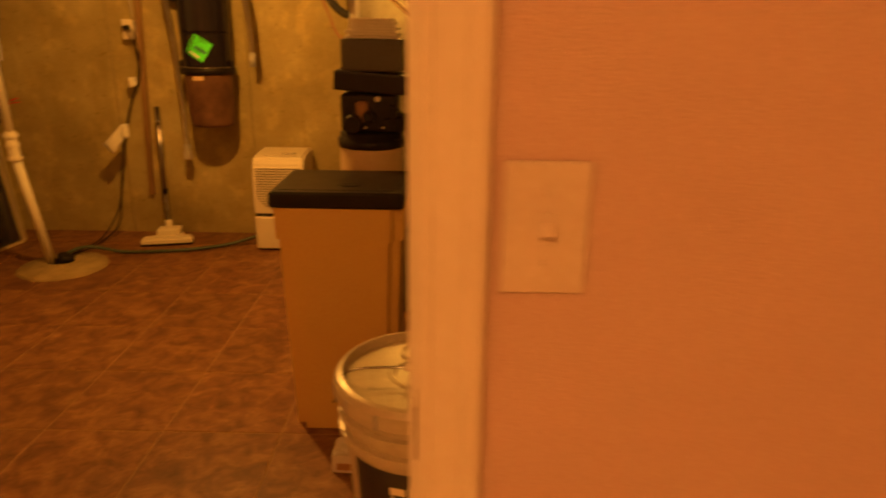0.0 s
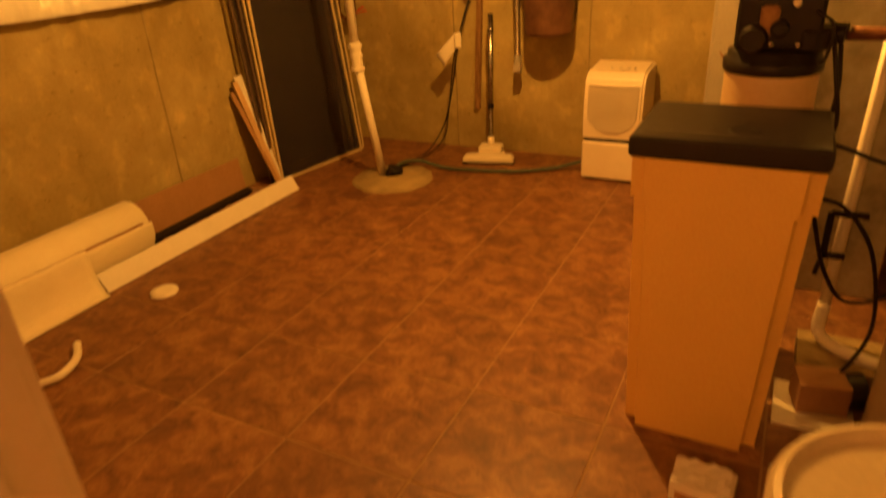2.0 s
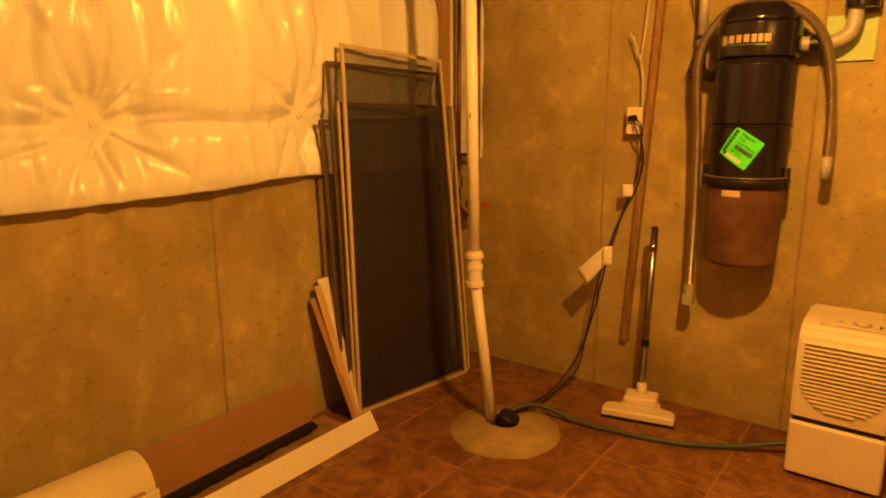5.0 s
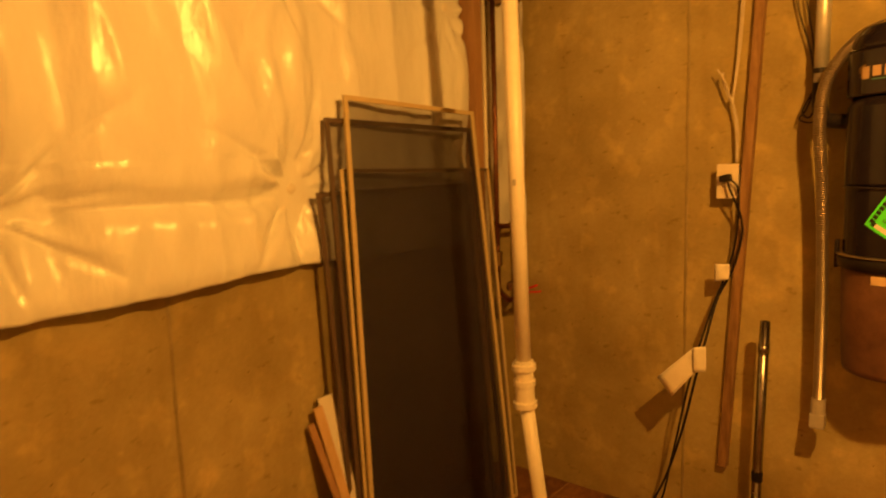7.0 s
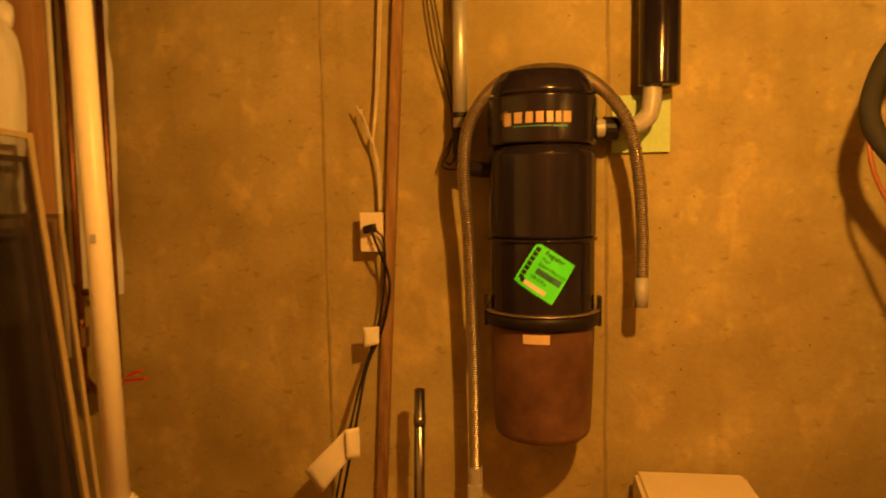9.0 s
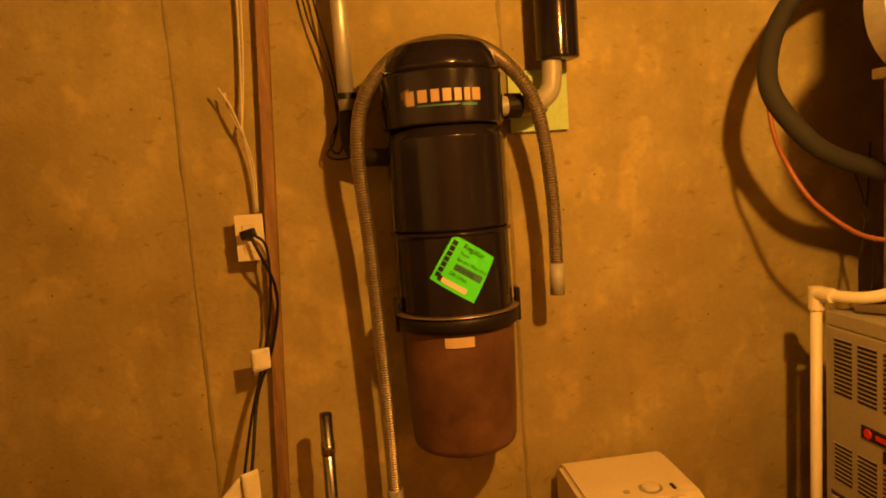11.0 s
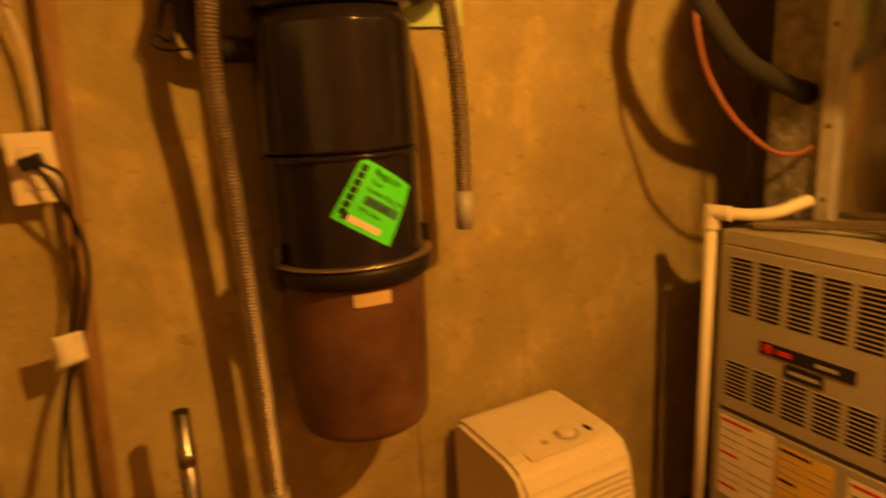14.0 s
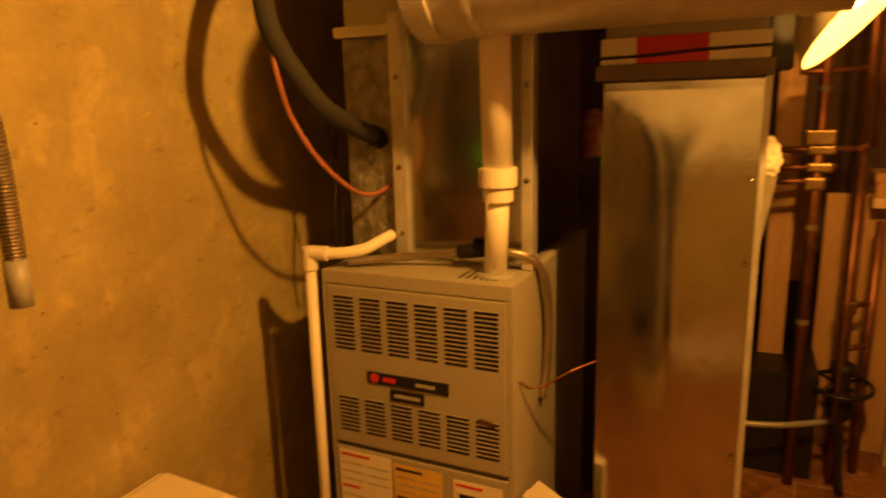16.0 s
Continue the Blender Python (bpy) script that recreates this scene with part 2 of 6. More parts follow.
WOODPALE = mat("pale_wood", (0.66, 0.48, 0.28), (0.52, 0.35, 0.18), rough=0.7, scale=5, fine=40, bump=0.2, stretch=(6, 6, 0.6))
FURRING = mat("aged_pine", (0.34, 0.20, 0.082), (0.19, 0.098, 0.038), spread=0.14, rough=0.8, scale=9, fine=60, bump=0.35, stretch=(6, 6, 0.7))
JOIST = mat("joist_wood", (0.36, 0.23, 0.12), (0.24, 0.14, 0.07), rough=0.8, scale=5, fine=40, bump=0.2, stretch=(0.8, 5, 5))
SCREENFRAME = mat("screen_frame_paint", (0.58, 0.48, 0.28), (0.50, 0.41, 0.23), rough=0.5, metal=0.0, scale=10, fine=90, bump=0.05)
SCREENDARK = mat("bronze_frame_paint", (0.13, 0.09, 0.06), (0.10, 0.065, 0.045), rough=0.5, metal=0.2, scale=10, fine=90, bump=0.05)
FILMBROWN = mat("crumpled_film", (0.36, 0.22, 0.12), (0.20, 0.11, 0.06), rough=0.3, scale=20, fine=80, bump=0.4)
CARD = mat("brown_cardboard", (0.42, 0.24, 0.12), (0.34, 0.19, 0.09), rough=0.9, scale=8, fine=100, bump=0.15)
ROLL = mat("rolled_vinyl_backing", (0.88, 0.82, 0.62), (0.80, 0.73, 0.52), rough=0.75, scale=7, fine=110, bump=0.2)
BRINE = mat("tan_plastic", (0.73, 0.50, 0.145), (0.69, 0.465, 0.13), rough=0.5, scale=4, fine=150, bump=0.08)
RESIN = mat("fibreglass_tank", (0.66, 0.50, 0.30), (0.58, 0.43, 0.25), rough=0.45, scale=6, fine=60, bump=0.1)
HEATER = mat("heater_enamel", (0.54, 0.50, 0.42), (0.48, 0.44, 0.36), rough=0.45, scale=4, fine=90, bump=0.05)
PAPER = mat("paper", (0.80, 0.76, 0.66), (0.70, 0.66, 0.56), rough=0.85, scale=12, fine=120, bump=0.15)
GREENPAPER = mat("green_board", (0.50, 0.66, 0.30), (0.44, 0.60, 0.26), rough=0.8, scale=8, fine=90, bump=0.05)
STICKER = mat("bright_green_sticker", (0.10, 0.95, 0.05), (0.09, 0.90, 0.045), rough=0.4, scale=5, fine=60, bump=0.0)
INK = mat("black_ink", (0.015, 0.015, 0.013), rough=0.5, bump=0.0)
ORANGE = mat("orange_print", (0.47, 0.33, 0.19), (0.42, 0.285, 0.155), rough=0.4, bump=0.0)
TEAL = mat("teal_print", (0.06, 0.22, 0.16), rough=0.4, bump=0.0)
REDPRINT = mat("red_print", (0.62, 0.02, 0.015), (0.55, 0.018, 0.012), rough=0.5, bump=0.0)
YELLOWPRINT = mat("yellow_label", (0.75, 0.52, 0.10), rough=0.6, bump=0.0)
REDLABEL = mat("faded_red_print", (0.42, 0.20, 0.16), (0.22, 0.03, 0.02), rough=0.5, scale=9, fine=40, bump=0.0, spread=0.1)
ORANGELABEL = mat("orange_label", (0.80, 0.25, 0.06), rough=0.6, bump=0.0)
BUCKET = mat("bucket_plastic", (0.56, 0.49, 0.34), (0.47, 0.41, 0.275), rough=0.30, scale=6, fine=90, bump=0.06)
DARKLABEL = mat("dark_blue_label", (0.02, 0.022, 0.035), (0.04, 0.03, 0.03), rough=0.4, scale=12, fine=60, bump=0.0)
BRASS = mat("aged_brass", (0.30, 0.20, 0.10), (0.20, 0.13, 0.06), rough=0.4, metal=1.0, bump=0.05)
CORDWHITE = mat("cream_cord", (0.66, 0.58, 0.44), rough=0.5, bump=0.02)


def mesh_screen():
    m = bpy.data.materials.new("insect_mesh")
    m.use_nodes = True
    nt = m.node_tree
    bsdf = nt.nodes["Principled BSDF"]
    bsdf.inputs["Base Color"].default_value = (0.036, 0.030, 0.040, 1)
    bsdf.inputs["Roughness"].default_value = 0.6
    clear = nt.nodes.new("ShaderNodeBsdfTransparent")
    mix = nt.nodes.new("ShaderNodeMixShader")
    noise_tex = nt.nodes.new("ShaderNodeTexNoise")
    noise_tex.inputs["Scale"].default_value, noise_tex.inputs["Distortion"].default_value = 2.2, 2.5
    rng = nt.nodes.new("ShaderNodeMapRange")
    rng.inputs["To Min"].default_value, rng.inputs["To Max"].default_value = 0.32, 0.54
    nt.links.new(noise_tex.outputs["Fac"], rng.inputs["Value"])
    nt.links.new(rng.outputs["Result"], mix.inputs["Fac"])
    nt.links.new(clear.outputs[0], mix.inputs[1])
    nt.links.new(bsdf.outputs[0], mix.inputs[2])
    nt.links.new(mix.outputs[0], nt.nodes["Material Output"].inputs["Surface"])
    return m


MESH = mesh_screen()


def glow(name, color, strength):
    m = bpy.data.materials.new(name)
    m.use_nodes = True
    b = m.node_tree.nodes["Principled BSDF"]
    b.inputs["Emission Color"].default_value = (*color, 1)
    b.inputs["Emission Strength"].default_value = strength
    b.inputs["Base Color"].default_value = (0.8, 0.8, 0.75, 1)
    return m


BULB = glow("lit_bulb", (1.0, 0.55, 0.12), 12.0)

# ---- building helpers ----
BASES = {}


def thing(name, at, label, category, group="", kind=""):
    """An Empty at the base of a thing; its parts are given in world metres."""
    ob = new(name)
    ob.location = at
    ob.empty_display_size = 0.05
    BASES[ob.name] = Vector(at)
    return tagged(ob, label, category, group, kind)


def part(name, bm, material, parent=None, label="", smooth=False):
    me = bpy.data.meshes.new(name)
    base = BASES.get(parent.name, Vector()) if parent else Vector()
    if parent:
        bmesh.ops.translate(bm, vec=-base, verts=bm.verts)
    bmesh.ops.recalc_face_normals(bm, faces=bm.faces)
    bm.normal_update()
    bm.to_mesh(me)
    bm.free()
    if smooth:
        for p in me.polygons:
            p.use_smooth = True
    me.materials.append(material)
    ob = new(name, me)
    if parent:
        ob.parent = parent
        BASES[ob.name] = base
    return tagged(ob, label)


def whole(name, bm, material, label, category="", kind="", smooth=False, group=""):
    """A thing or piece of the setting that is one mesh."""
    return tagged(part(name, bm, material, None, "", smooth), label, category, group, kind)


def box(x0, x1, y0, y1, z0, z1, bevel=0.0, segments=2, bm=None):
    out = bm or bmesh.new()
    made = bmesh.ops.create_cube(out, size=1.0, matrix=Matrix.Translation(((x0 + x1) / 2, (y0 + y1) / 2, (z0 + z1) / 2)) @ Matrix.Diagonal((x1 - x0, y1 - y0, z1 - z0, 1)))
    if bevel:
        edges = list({e for v in made["verts"] for e in v.link_edges})
        bmesh.ops.bevel(out, geom=edges, offset=bevel, segments=segments, affect="EDGES", profile=0.7)
    return out


def turned(bm, m):
    bmesh.ops.transform(bm, matrix=m, verts=bm.verts)
    return bm


def lathe(profile, at=(0, 0, 0), segments=40, bm=None, cap=True):
    """A turned body from (radius, height) rows round a vertical axis."""
    out = bm or bmesh.new()
    rings = []
    rows = [profile[0]]
    for (r0, z0), (r1, z1) in zip(profile, profile[1:]):
        # rings close to both ends of a long side keep its shading straight
        run = math.hypot(r1 - r0, z1 - z0)
        if run > 0.03:
            rows += [(r0 + (r1 - r0) * k, z0 + (z1 - z0) * k) for k in (0.002 / run, 0.006 / run, 1 - 0.006 / run, 1 - 0.002 / run)]
        rows.append((r1, z1))
    for r, z in rows:
        rings.append([out.verts.new((at[0] + r * math.cos(2 * math.pi * k / segments), at[1] + r * math.sin(2 * math.pi * k / segments), at[2] + z)) for k in range(segments)])
    for a, b in zip(rings, rings[1:]):
        for k in range(segments):
            out.faces.new((a[k], a[(k + 1) % segments], b[(k + 1) % segments], b[k]))
    if cap:
        out.faces.new(list(reversed(rings[0])))
        out.faces.new(rings[-1])
    return out


def smooth_path(points, steps=8):
    """Catmull-Rom through the points."""
    p = [Vector(v) for v in points]
    p = [2 * p[0] - p[1]] + p + [2 * p[-1] - p[-2]]
    out = []
    for i in range(1, len(p) - 2):
        for k in range(steps):
            u = k / steps
            a, b, c, d = p[i - 1 : i + 3]
            out.append(0.5 * (2 * b + (c - a) * u + (2 * a - 5 * b + 4 * c - d) * u * u + (3 * b - a - 3 * c + d) * u ** 3))
    out.append(p[-2])
    return out


def tube(points, radius, sides=12, bm=None, smooth=8, ribs=0.0, pitch=0.006):
    """A pipe, hose or cord along the points; ribs: how far its rings stand out."""
    out = bm or bmesh.new()
    path = smooth_path(points, smooth) if smooth else [Vector(v) for v in points]
    if ribs:
        fine, run = [path[0]], 0.0
        for a, b in zip(path, path[1:]):
            n = max(1, round((b - a).length / (pitch / 2)))
            fine += [a.lerp(b, (k + 1) / n) for k in range(n)]
        path = fine
    side = None
    rings = []
    for i, c in enumerate(path):
        d = (path[min(i + 1, len(path) - 1)] - path[max(i - 1, 0)]).normalized()
        if side is None:
            side = d.orthogonal().normalized()
        side = (side - d * side.dot(d)).normalized()
        up = d.cross(side)
        r = radius + (ribs if ribs and i % 2 else 0.0)
        rings.append([out.verts.new(c + r * (side * math.cos(2 * math.pi * k / sides) + up * math.sin(2 * math.pi * k / sides))) for k in range(sides)])
    for a, b in zip(rings, rings[1:]):
        for k in range(sides):
            out.faces.new((a[k], a[(k + 1) % sides], b[(k + 1) % sides], b[k]))
    out.faces.new(list(reversed(rings[0])))
    out.faces.new(rings[-1])
    return out


def sheet(x_of, us, vs, place, thickness=0.0):
    """A grid of points place(u, v, x_of(u, v))."""
    out = bmesh.new()
    grid = [[out.verts.new(place(u, v, x_of(u, v))) for v in vs] for u in us]
    for a, b in zip(grid, grid[1:]):
        for k in range(len(vs) - 1):
            out.faces.new((a[k], b[k], b[k + 1], a[k + 1]))
    return out


def thicken(bm, t):
    """Gives an open sheet a second side t behind it, and closes its rim."""
    bmesh.ops.recalc_face_normals(bm, faces=bm.faces)
    bm.normal_update()
    old, rim = list(bm.faces), [e for e in bm.edges if len(e.link_faces) == 1]
    back = {v: bm.verts.new(v.co - v.normal * t) for v in list(bm.verts)}
    for f in old:
        bm.faces.new([back[v] for v in reversed(f.verts)])
    for e in rim:
        a, b = e.verts
        bm.faces.new((a, b, back[b], back[a]))
    return bm


def prism(outline, x0, x1, axis="x"):
    """An outline in the plane across an axis, drawn out from x0 to x1."""
    out = bmesh.new()
    put = {"x": lambda a, b, c: (c, a, b), "y": lambda a, b, c: (a, c, b), "z": lambda a, b, c: (a, b, c)}[axis]
    lo = [out.verts.new(put(a, b, x0)) for a, b in outline]
    hi = [out.verts.new(put(a, b, x1)) for a, b in outline]
    n = len(outline)
    for k in range(n):
        out.faces.new((lo[k], lo[(k + 1) % n], hi[(k + 1) % n], hi[k]))
    out.faces.new(list(reversed(lo)))
    out.faces.new(hi)
    bmesh.ops.recalc_face_normals(out, faces=out.faces)
    return out


def words(text, size, m, material, parent, name="lettering", depth=0.0):
    """Built-in lettering as a mesh; m: its pose in the world, reading along x, up along y."""
    curve = bpy.data.curves.new(name, "FONT")
    curve.body, curve.size, curve.align_x, curve.align_y, curve.extrude = text, size, "LEFT", "BOTTOM", depth
    tmp = new("lettering_source", curve)
    bpy.context.view_layer.update()
    me = bpy.data.meshes.new_from_object(tmp.evaluated_get(bpy.context.evaluated_depsgraph_get()))
    bpy.data.objects.remove(tmp)
    bpy.data.curves.remove(curve)
    bm = bmesh.new()
    bm.from_mesh(me)
    bpy.data.meshes.remove(me)
    return part(name, turned(bm, m), material, parent)


def bars(rows, m, material, parent, name="print_bar", thick=0.0006):
    """Plain bars (x0, x1, y0, y1) on the plane of m, for print that cannot be read; each is a part."""
    out = None
    for x0, x1, y0, y1 in rows:
        out = part(name, turned(box(x0, x1, y0, y1, 0, thick), m), material, parent)
    return out


# ---- setting ----
LEFT, FAR, RIGHT, TOP = -2.82, 4.69, 2.0, 2.28
DOOR0, DOOR1 = -0.68, 0.099
WALL0, WALL1 = 1.085, 1.215

concrete_far = whole("wall_north", box(LEFT - 0.2, RIGHT + 0.2, FAR, FAR + 0.2, -0.1, 2.02), CONCRETE, "bare poured concrete basement wall with stains", "wall", "structure")
concrete_left = whole("wall_west", box(LEFT - 0.2, LEFT, WALL0, FAR, -0.1, 2.02), CONCRETE, "bare poured concrete basement wall below insulation", "wall", "structure")
# wall finish unknown; its dark colour stands for missing shade
whole("wall_east", box(RIGHT, RIGHT + 0.15, -1.6, FAR, -0.1, TOP), GAPDARK, "wall behind the mechanical equipment, coloured dark to stand for its shade", "wall", "structure")


def seam(place, z1, seed):
    """An uneven ridge of grout left at a joint of the wall forms; place(side, out, z)."""
    bm = bmesh.new()
    rows = []
    for k in range(101):
        z = z1 * k / 100
        w = 0.006 + 0.004 * noise.noise((z * 14, seed, 1))
        h = 0.0035 + 0.003 * noise.noise((z * 22, seed, 5))
        off = 0.004 * noise.noise((z * 5, seed, 9))
        rows.append([bm.verts.new(place(off + a * w, b * h, z)) for a, b in ((-1, -0.2), (-0.3, 1), (0.35, 0.8), (1, -0.2))])
    for a, b in zip(rows, rows[1:]):
        for k in range(3):
            bm.faces.new((a[k], a[k + 1], b[k + 1], b[k]))
    return bm


for x in (-1.972, -1.135, 0.2):
    part("form_seam", seam(lambda a, b, z, x=x: (x + a, FAR - b, z), 2.02, x), JOINT, concrete_far, smooth=True)
for y in (3.18, 1.9):
    part("form_seam", seam(lambda a, b, z, y=y: (LEFT + b, y + a, z), 1.2, y), JOINT, concrete_left, smooth=True)

bm = box(LEFT - 0.2, RIGHT + 0.2, FAR - 0.012, FAR + 0.2, 2.02, 2.06)
box(LEFT - 0.2, LEFT + 0.012, WALL1, FAR - 0.013, 2.02, 2.06, bm=bm)
whole("sill_plate", bm, JOIST, "rough wooden sill plate on the foundation wall", "sill plate", "structure")
bm = box(LEFT - 0.2, RIGHT + 0.2, WALL0 - 2.7, FAR + 0.2, TOP, TOP + 0.03)
for k in range(9):
    y = 1.45 + 0.4 * k
    box(LEFT - 0.15, RIGHT + 0.1, y - 0.019, y + 0.019, 2.062, TOP, bm=bm)
box(LEFT - 0.2, LEFT - 0.13, WALL0, FAR + 0.2, 2.06, TOP, bm=bm)
box(LEFT - 0.2, RIGHT + 0.2, FAR + 0.1, FAR + 0.2, 2.06, TOP, bm=bm)
whole("ceiling", bm, JOIST, "open floor joists and subfloor overhead", "ceiling", "structure")

# wall with the doorway
bm = box(DOOR1, RIGHT, WALL0, WALL1, 0, TOP)
box(LEFT, DOOR0, WALL0, WALL1, 0, TOP, bm=bm)
box(DOOR0, DOOR1, WALL0, WALL1, 2.03, TOP, bm=bm)
whole("wall_south", bm, DRYWALL, "painted drywall partition with a fine stippled finish", "wall", "structure")
# hall behind the camera
bm = box(-1.5, -1.4, -1.5, WALL0, 0, TOP)
box(1.3, 1.4, -1.5, WALL0, 0, TOP, bm=bm)
box(-1.5, 1.4, -1.6, -1.5, 0, TOP, bm=bm)
whole("wall_hall", bm, DRYWALL, "painted drywall hall walls", "wall", "structure")
whole("ceiling_hall", box(-1.4, 1.3, -1.5, WALL0, 2.2, 2.26), WHITE, "plain white hall ceiling", "ceiling", "structure")

door = thing("door_1", (-0.25, 1.14, 0), "cream painted door frame with moulded casing", "door frame", kind="structure")


def casing(x0, x1, inward):
    """Moulded casing on the hall face: thin at the opening, a bead, a sloped field and a thick rounded outer band."""
    rows = ((0.0, 0.0), (0.0, 0.007), (0.003, 0.0085), (0.010, 0.009), (0.013, 0.0078), (0.016, 0.0082), (0.026, 0.0100), (0.036, 0.0118), (0.042, 0.0128), (0.046, 0.0122), (0.049, 0.0140), (0.056, 0.0158), (0.063, 0.0158), (0.068, 0.0138), (0.070, 0.010), (0.070, 0.0))
    k = (x1 - x0) / 0.070
    if inward < 0:
        return prism([(x0 + u * k, WALL0 - 0.001 - d) for u, d in rows], 0, 2.10, "z")
    return prism([(x1 - u * k, WALL0 - 0.001 - d) for u, d in rows], 0, 2.10, "z")


part("casing", casing(DOOR1 - 0.012, DOOR1 + 0.045, -1), TRIM, door)
part("casing", casing(DOOR0 - 0.058, DOOR0 + 0.012, 1), TRIM, door)
part("head_casing", box(DOOR0 - 0.058, DOOR1 + 0.045, WALL0 - 0.014, WALL0 - 0.001, 2.102, 2.165, 0.003), TRIM, door)
for x0, x1 in ((DOOR1 - 0.016, DOOR1 - 0.001), (DOOR0 + 0.001, DOOR0 + 0.016)):
    part("jamb", box(x0, x1, WALL0 - 0.0005, WALL1 + 0.001, 0, 2.03, 0.002), TRIM, door)
for x0, x1 in ((DOOR1 - 0.027, DOOR1 - 0.0165), (DOOR0 + 0.0165, DOOR0 + 0.027)):
    part("door_stop", box(x0, x1, WALL0 + 0.05, WALL0 + 0.085, 0, 2.02, 0.003), TRIM, door)
for x0, x1 in ((DOOR1 - 0.012, DOOR1 + 0.045), (DOOR0 - 0.058, DOOR0 + 0.012)):
    part("casing", box(x0, x1, WALL1 + 0.0015, WALL1 + 0.014, 0, 2.10, 0.003), TRIM, door)
part("head_jamb", box(DOOR0 + 0.017, DOOR1 - 0.017, WALL0, WALL1, 2.012, 2.029), TRIM, door)
strike = part("strike_plate", box(DOOR1 - 0.0185, DOOR1 - 0.0162, WALL0 + 0.006, WALL0 + 0.042, 0.90, 0.96, 0.001), BRASS, door, "worn brass strike plate")
# black plate painting the shade of the latch hole
part("latch_hole", box(DOOR1 - 0.0189, DOOR1 - 0.0186, WALL0 + 0.016, WALL0 + 0.03, 0.915, 0.945), BLACK, strike)

# light switch on the hall face
sw = thing("light_switch", (0.195, WALL0, 1.14), "ivory toggle light switch plate on the hall wall", "light switch")
part("cover_plate", box(0.155, 0.228, WALL0 - 0.006, WALL0 - 0.0005, 1.083, 1.199, 0.004, 3), PLATE, sw)
part("toggle_surround", box(0.183, 0.200, WALL0 - 0.0085, WALL0 - 0.0062, 1.128, 1.156, 0.001), PLATE, sw)
part("toggle", turned(box(-0.005, 0.005, -0.016, 0, -0.006, 0.006, 0.002), Matrix.Translation((0.1915, WALL0 - 0.0085, 1.139)) @ pose(0, 0, 0, -25)), PLATE, sw)
for z in (1.112, 1.172):
    part("screw", turned(lathe([(0.003, 0), (0.003, 0.001), (0.0015, 0.0016)], segments=12), Matrix.Translation((0.1915, WALL0 - 0.0061, z)) @ pose(0, 0, 0, 90)), PLATE, sw)

# ---- floor ----
floor = whole("floor", box(LEFT - 0.1, RIGHT + 0.1, WALL0, FAR + 0.1, -0.12, -0.0024), GROUT, "basement floor of brown stone-look tiles with pale joints", "floor", "structure")
whole("floor_hall", box(-1.5, 1.4, -1.6, WALL0, -0.12, 0.0), ROLL, "plain pale hall floor", "floor", "structure")

# ---- insulation blanket on the left wall ----
ROSETTES = [(1.98, 1.28), (2.79, 1.288), (3.60, 1.305), (4.40, 1.31), (2.02, 1.95), (2.80, 1.97), (3.62, 1.98), (4.38, 1.97)]


def puff(y, z):
    t = 0.085 + 0.018 * noise.noise((y * 2.2, z * 2.2, 0)) + 0.010 * noise.noise((y * 9, z * 1.6, 3))
    for ry, rz in ROSETTES:
        dy, dz = y - ry, z - rz
        d = math.hypot(dy, dz)
        pull = math.exp(-((d / 0.17) ** 2))
        t -= 0.072 * pull
        ring = math.exp(-((d - 0.10) / 0.10) ** 2)
        a = math.atan2(dz, dy)
        t += 0.006 * ring * (1 - 1.6 * abs(math.sin(6.5 * a + 1.5 * noise.noise((ry * 3, a, d * 7))))) + 0.008 * ring * math.cos(9 * a + 2.5 * noise.noise((ry * 5, a * 1.2, d * 4)))
        fan = abs(math.sin(4.5 * a + 1.2 * noise.noise((ry * 3, a * 0.8, d * 2.5)) + ry))
        t -= 0.024 * min(1.0, d / 0.05) * math.exp(-((d / 0.27) ** 2)) * (1 - fan) ** 3
        if z < rz + 0.1:
            t += 0.007 * math.exp(-(dy / 0.3) ** 2) * math.sin(38 * dy + 6 * noise.noise((y * 4, z * 3, 9)))
    # the pinned row makes a long crease; above it the blanket hangs in upright folds
    crease = 1.285 + 0.02 * noise.noise((y * 2, 5, 5))
    t -= 0.020 * math.exp(-((z - crease) / 0.035) ** 2) + 0.014 * math.exp(-abs(z - crease) / 0.012)
    if z > 1.35:
        t += 0.013 * min(1, (z - 1.35) * 3) * (1.0 - 2.2 * abs(math.sin(13 * y + 3.0 * noise.noise((y * 1.5, z * 1.1, 2)) + 0.5 * z)))
    t += 0.010 * (0.35 - abs(noise.noise((y * 6.5 + 0.8 * z, z * 1.7, 6)))) + 0.010 * (0.3 - abs(noise.noise((y * 17, z * 5 + y * 3, 11))))
    if y > 3.62:
        t *= 1 - 0.35 * min(1, (y - 3.62) / 0.06)
    hem = min(1.0, max(0.0, (z - BOTTOM(y)) / 0.05))
    return max(0.012, t * (0.86 + 0.14 * math.sin(hem * math.pi / 2)))


def BOTTOM(y):
    return 1.056 + 0.012 * noise.noise((y * 3, 1, 1)) + 0.012 * math.sin(y * 4.0)


